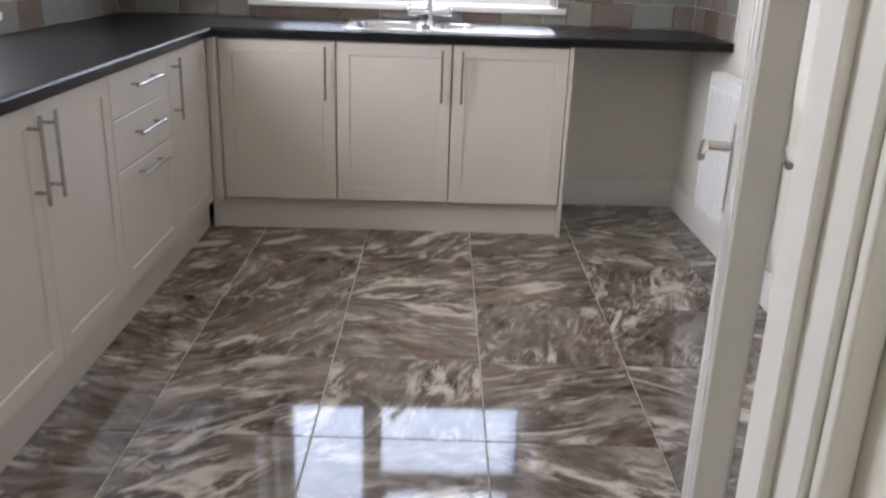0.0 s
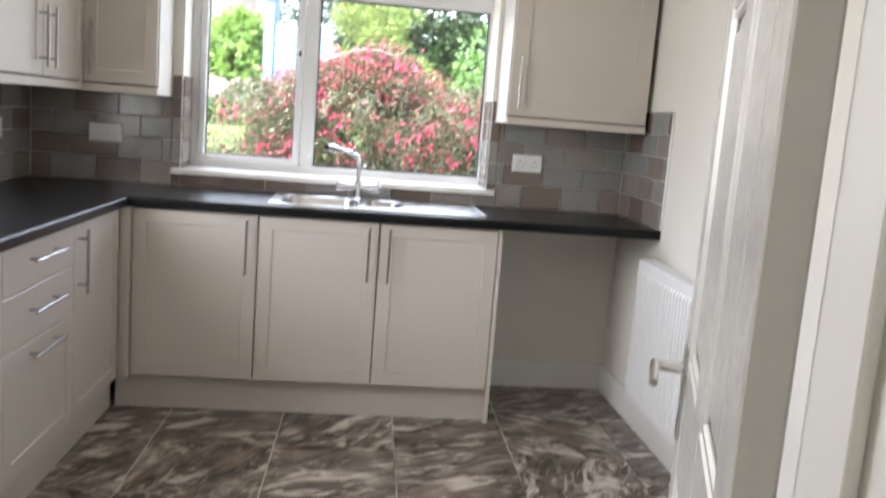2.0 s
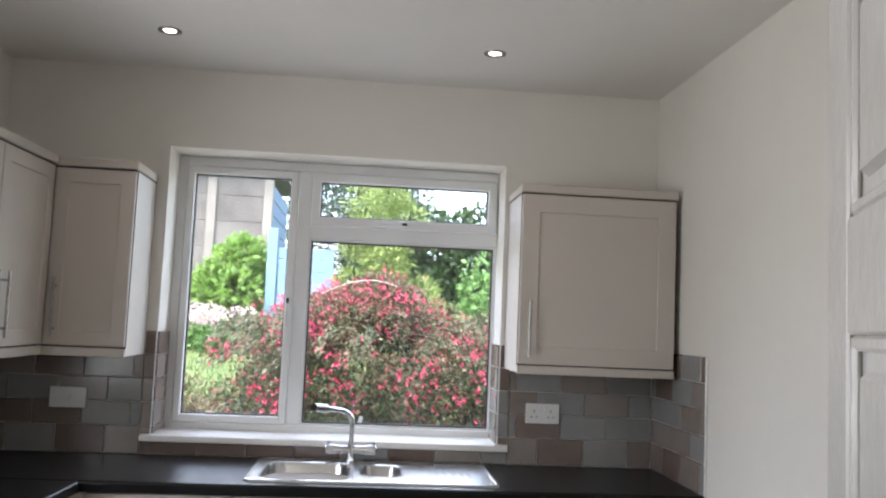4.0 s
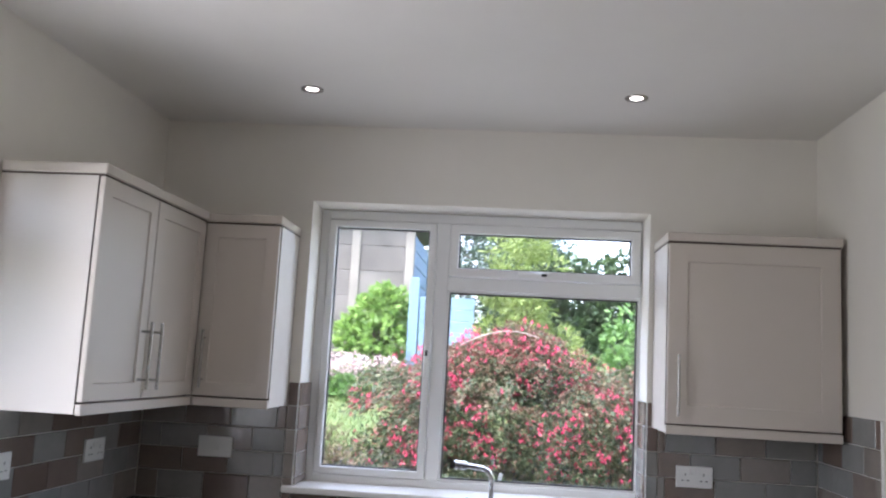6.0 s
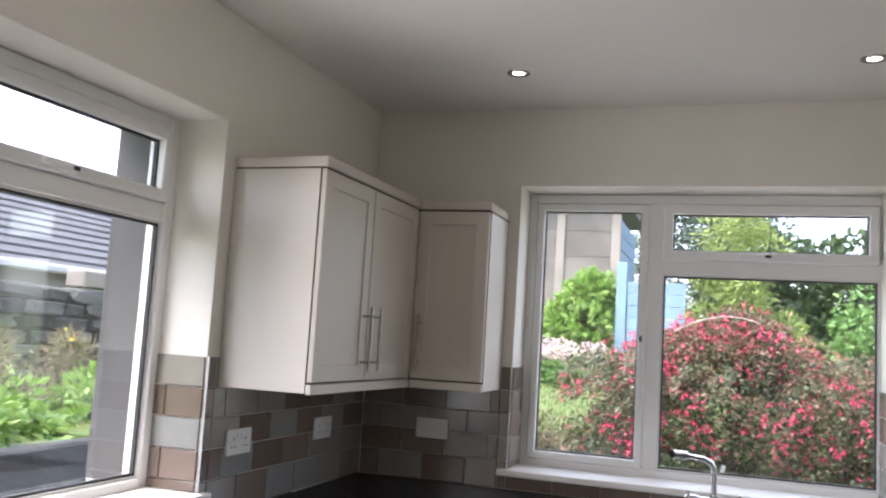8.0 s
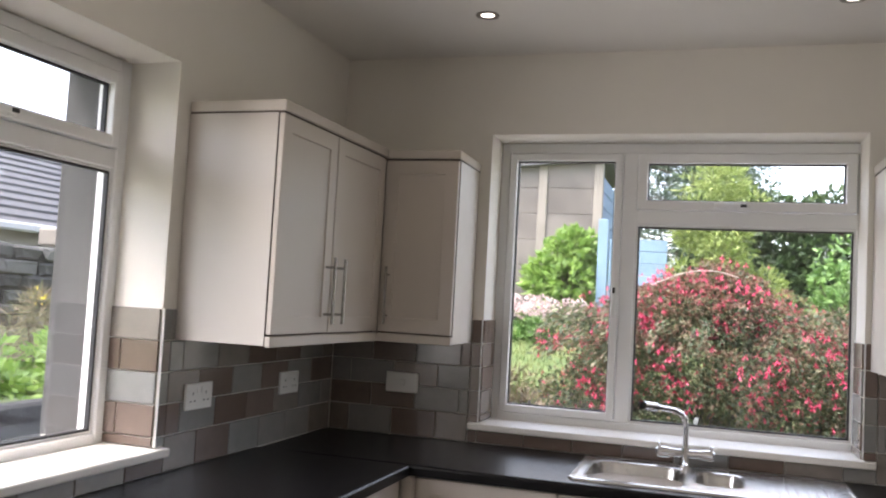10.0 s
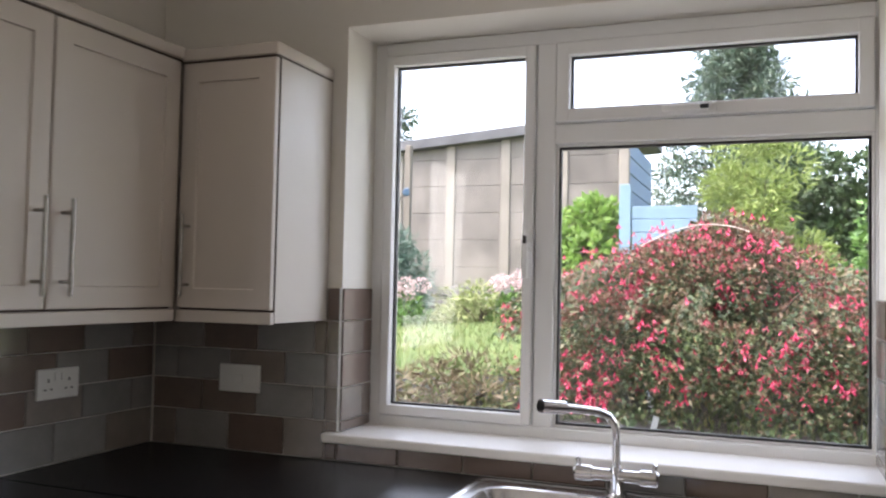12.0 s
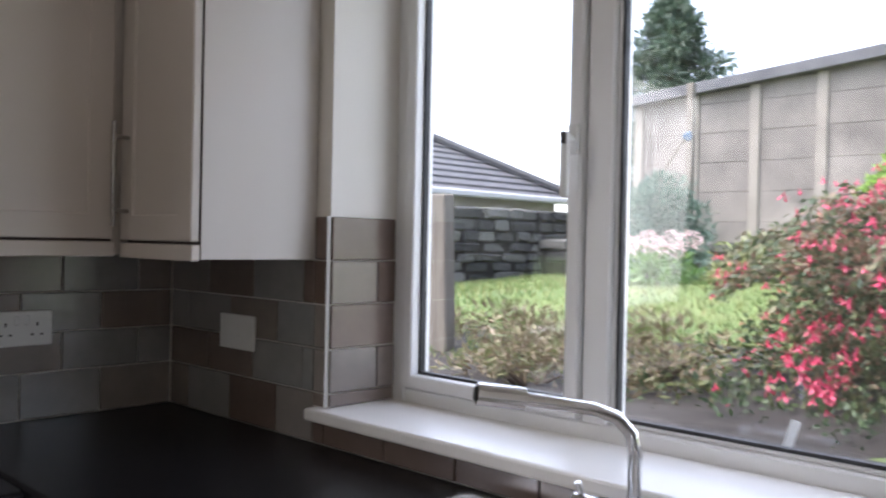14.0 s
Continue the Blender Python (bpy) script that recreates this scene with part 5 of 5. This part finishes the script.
# ---- neighbour's roof and the boundary walls ----
def neighbour():
    h = thing("neighbour_house", pose(0, 0, 0), "low neighbouring house with a dark tiled hipped roof", "house")
    x0, x1, y0, y1, ze, zr = -12.0, -6.2, -7.0, 11.0, 2.08, 3.68
    part("wall", block(x0 + 0.3, y0 + 0.3, 0.3, x1 - 0.3, y1 - 0.3, ze), render_white, h)
    part("gutter", block(x1 - 0.02, y0, ze - 0.04, x1 + 0.10, y1, ze + 0.06, 0.02), plain("gutter_white", (0.50, 0.50, 0.49), 0.5), h)
    xm = (x0 + x1) / 2
    n = 13
    for k in range(n):
        f0, f1 = k / n, (k + 1.12) / n
        a0, a1 = x1 + (xm - x1) * f0, x1 + (xm - x1) * f1
        z0, z1 = ze + (zr - ze) * f0 + 0.045, ze + (zr - ze) * f1 + 0.01
        e0, e1 = y1 - 2.9 * f0, y1 - 2.9 * f1
        s0, s1 = y0 + 2.9 * f0, y0 + 2.9 * f1
        bm = bmesh.new()
        c = [(a0, s0, z0), (a0, e0, z0), (a1, e1, z1), (a1, s1, z1)]
        top = [bm.verts.new(p) for p in c]
        low = [bm.verts.new((p[0], p[1], p[2] - 0.05)) for p in c]
        bm.faces.new(top)
        bm.faces.new(low[::-1])
        for i in range(4):
            bm.faces.new((top[i], low[i], low[(i + 1) % 4], top[(i + 1) % 4]))
        part("tile_course", bm, slate, h)
        bm = bmesh.new()
        b0, b1 = x0 + (xm - x0) * f0, x0 + (xm - x0) * f1
        c = [(a0, e0, z0), (b0, e0, z0), (b1, e1, z1), (a1, e1, z1)]
        top = [bm.verts.new(p) for p in c]
        low = [bm.verts.new((p[0], p[1], p[2] - 0.05)) for p in c]
        bm.faces.new(top)
        bm.faces.new(low[::-1])
        for i in range(4):
            bm.faces.new((top[i], low[i], low[(i + 1) % 4], top[(i + 1) % 4]))
        part("tile_course", bm, slate, h)
    part("ridge", tube([(xm, y0 + 2.8, zr + 0.05), (xm, y1 - 2.8, zr + 0.05)], 0.09, 8), slate, h)
    part("hip", tube([(x1, y1, ze + 0.08), (xm, y1 - 2.9, zr + 0.08)], 0.08, 8), slate, h)


neighbour()


def satellite_dish():
    d = thing("satellite_dish", pose(-5.85, 3.0, 2.16), "dark grey satellite dish at the eave of the neighbouring house", "satellite dish")
    rings = []
    for r, back in ((0.27, 0.0), (0.275, -0.012), (0.2, -0.055), (0.1, -0.085), (0.03, -0.092)):
        rings.append([(0.16 - back * -1, r * math.cos(a), 0.68 + 1.1 * r * math.sin(a)) for a in (2 * math.pi * k / 28 for k in range(28))])
    bm = bmesh.new()
    loft(bm, rings)
    bmesh.ops.solidify(bm, geom=bm.faces[:], thickness=0.006)
    part("reflector", bm, plain("dish_grey", (0.12, 0.125, 0.13), 0.5), d, smooth=True)
    part("mast", tube([(-0.28, 0, -0.06), (0.0, 0, 0.1), (0.04, 0, 0.66)], 0.018, 8), concrete_post, d)
    part("feed_arm", tube([(0.07, 0, 0.42), (0.3, 0, 0.40), (0.42, 0, 0.5)], 0.01, 8), black_plastic, d)
    part("feed_horn", rod(bmesh.new(), (0.42, 0, 0.49), (0.36, 0, 0.55), 0.03, 12), black_plastic, d)


satellite_dish()


def grass_blades():
    rng = random.Random(7)
    verts, faces = [], []
    for _ in range(26000):
        y = 1.9 + 8.3 * rng.random() ** 1.25
        x = rng.uniform(-4.8, 3.2)
        z = ground_height(x, y)
        a = rng.uniform(0, 6.28)
        h = rng.uniform(0.03, 0.075)
        w = 0.006
        lean = Vector((rng.gauss(0, 0.02), rng.gauss(0, 0.02), h))
        p = Vector((x, y, z - 0.004))
        s = Vector((math.cos(a), math.sin(a), 0)) * w
        k = len(verts)
        verts += [p - s, p + s, p + lean]
        faces.append((k, k + 1, k + 2))
    me = bpy.data.meshes.new("grass")
    me.from_pydata([tuple(v) for v in verts], [], faces)
    me.materials.append(blade_mat)
    tagged(new("grass", me), "short uneven green lawn grass", "grass", kind="stuff")


grass_blades()


def stone_mesh(seed):
    rng = random.Random(seed)
    bm = block(-0.5, -0.5, -0.5, 0.5, 0.5, 0.5, 0.2, 2)
    for v in bm.verts:
        v.co += Vector((rng.uniform(-1, 1), rng.uniform(-1, 1), rng.uniform(-1, 1))) * 0.06
    return mesh_of("stone", bm, stone_mat)


stone_kinds = [stone_mesh(s) for s in range(6)]


def stone_wall(name, m, length, height, label, depth=0.3, course=0.135):
    """A dry stone wall along +y from the origin, its stones laid in broken courses."""
    bm = block(-depth * 0.4, 0, -0.3, depth * 0.4, length, height - 0.1)
    w = solid(name, bm, soil, label, "wall", m=m)
    rng = random.Random(len(name) + int(length * 10))
    z = 0.0
    while z < height - 0.04:
        h = course * rng.uniform(0.8, 1.2)
        y = -rng.uniform(0, 0.2)
        while y < length:
            L = rng.uniform(0.26, 0.66)
            ob = new("stone", rng.choice(stone_kinds))
            ob.parent = w
            ob.matrix_local = pose(rng.uniform(-0.02, 0.02), y + L / 2, z + h / 2, rng.uniform(-2, 2), rng.uniform(-4, 4), rng.uniform(-3, 3)) @ Matrix.Diagonal((depth, L * 0.97, h * 0.96, 1))
            y += L
        z += h
    return w


stone_wall("stone_wall_west", pose(-5.0, -1.5, 0.85), 12.0, 1.0, "dark dry stone boundary wall of rough blocks")
stone_wall("stone_wall_far", pose(0.0, 8.2, 1.12, 0, 0, 90), 4.8, 0.26, "low stone edging wall in front of the garage", 0.25, 0.14)
solid("wall_cap_block", block(-5.12, 3.75, 1.84, -4.86, 4.45, 2.02, 0.015), concrete_post, "pale concrete block on top of the stone wall", "wall block", "")
solid("retaining_wall", block(-2.3, 1.22, -0.12, 8.0, 1.36, 0.72, 0.02), soil, "low dark retaining wall along the flower bed", "wall")
solid("retaining_wall_side", block(-2.44, -6.0, -0.12, -2.3, 1.3, 0.74, 0.02), stone_mat, "low dark retaining wall beside the path", "wall")
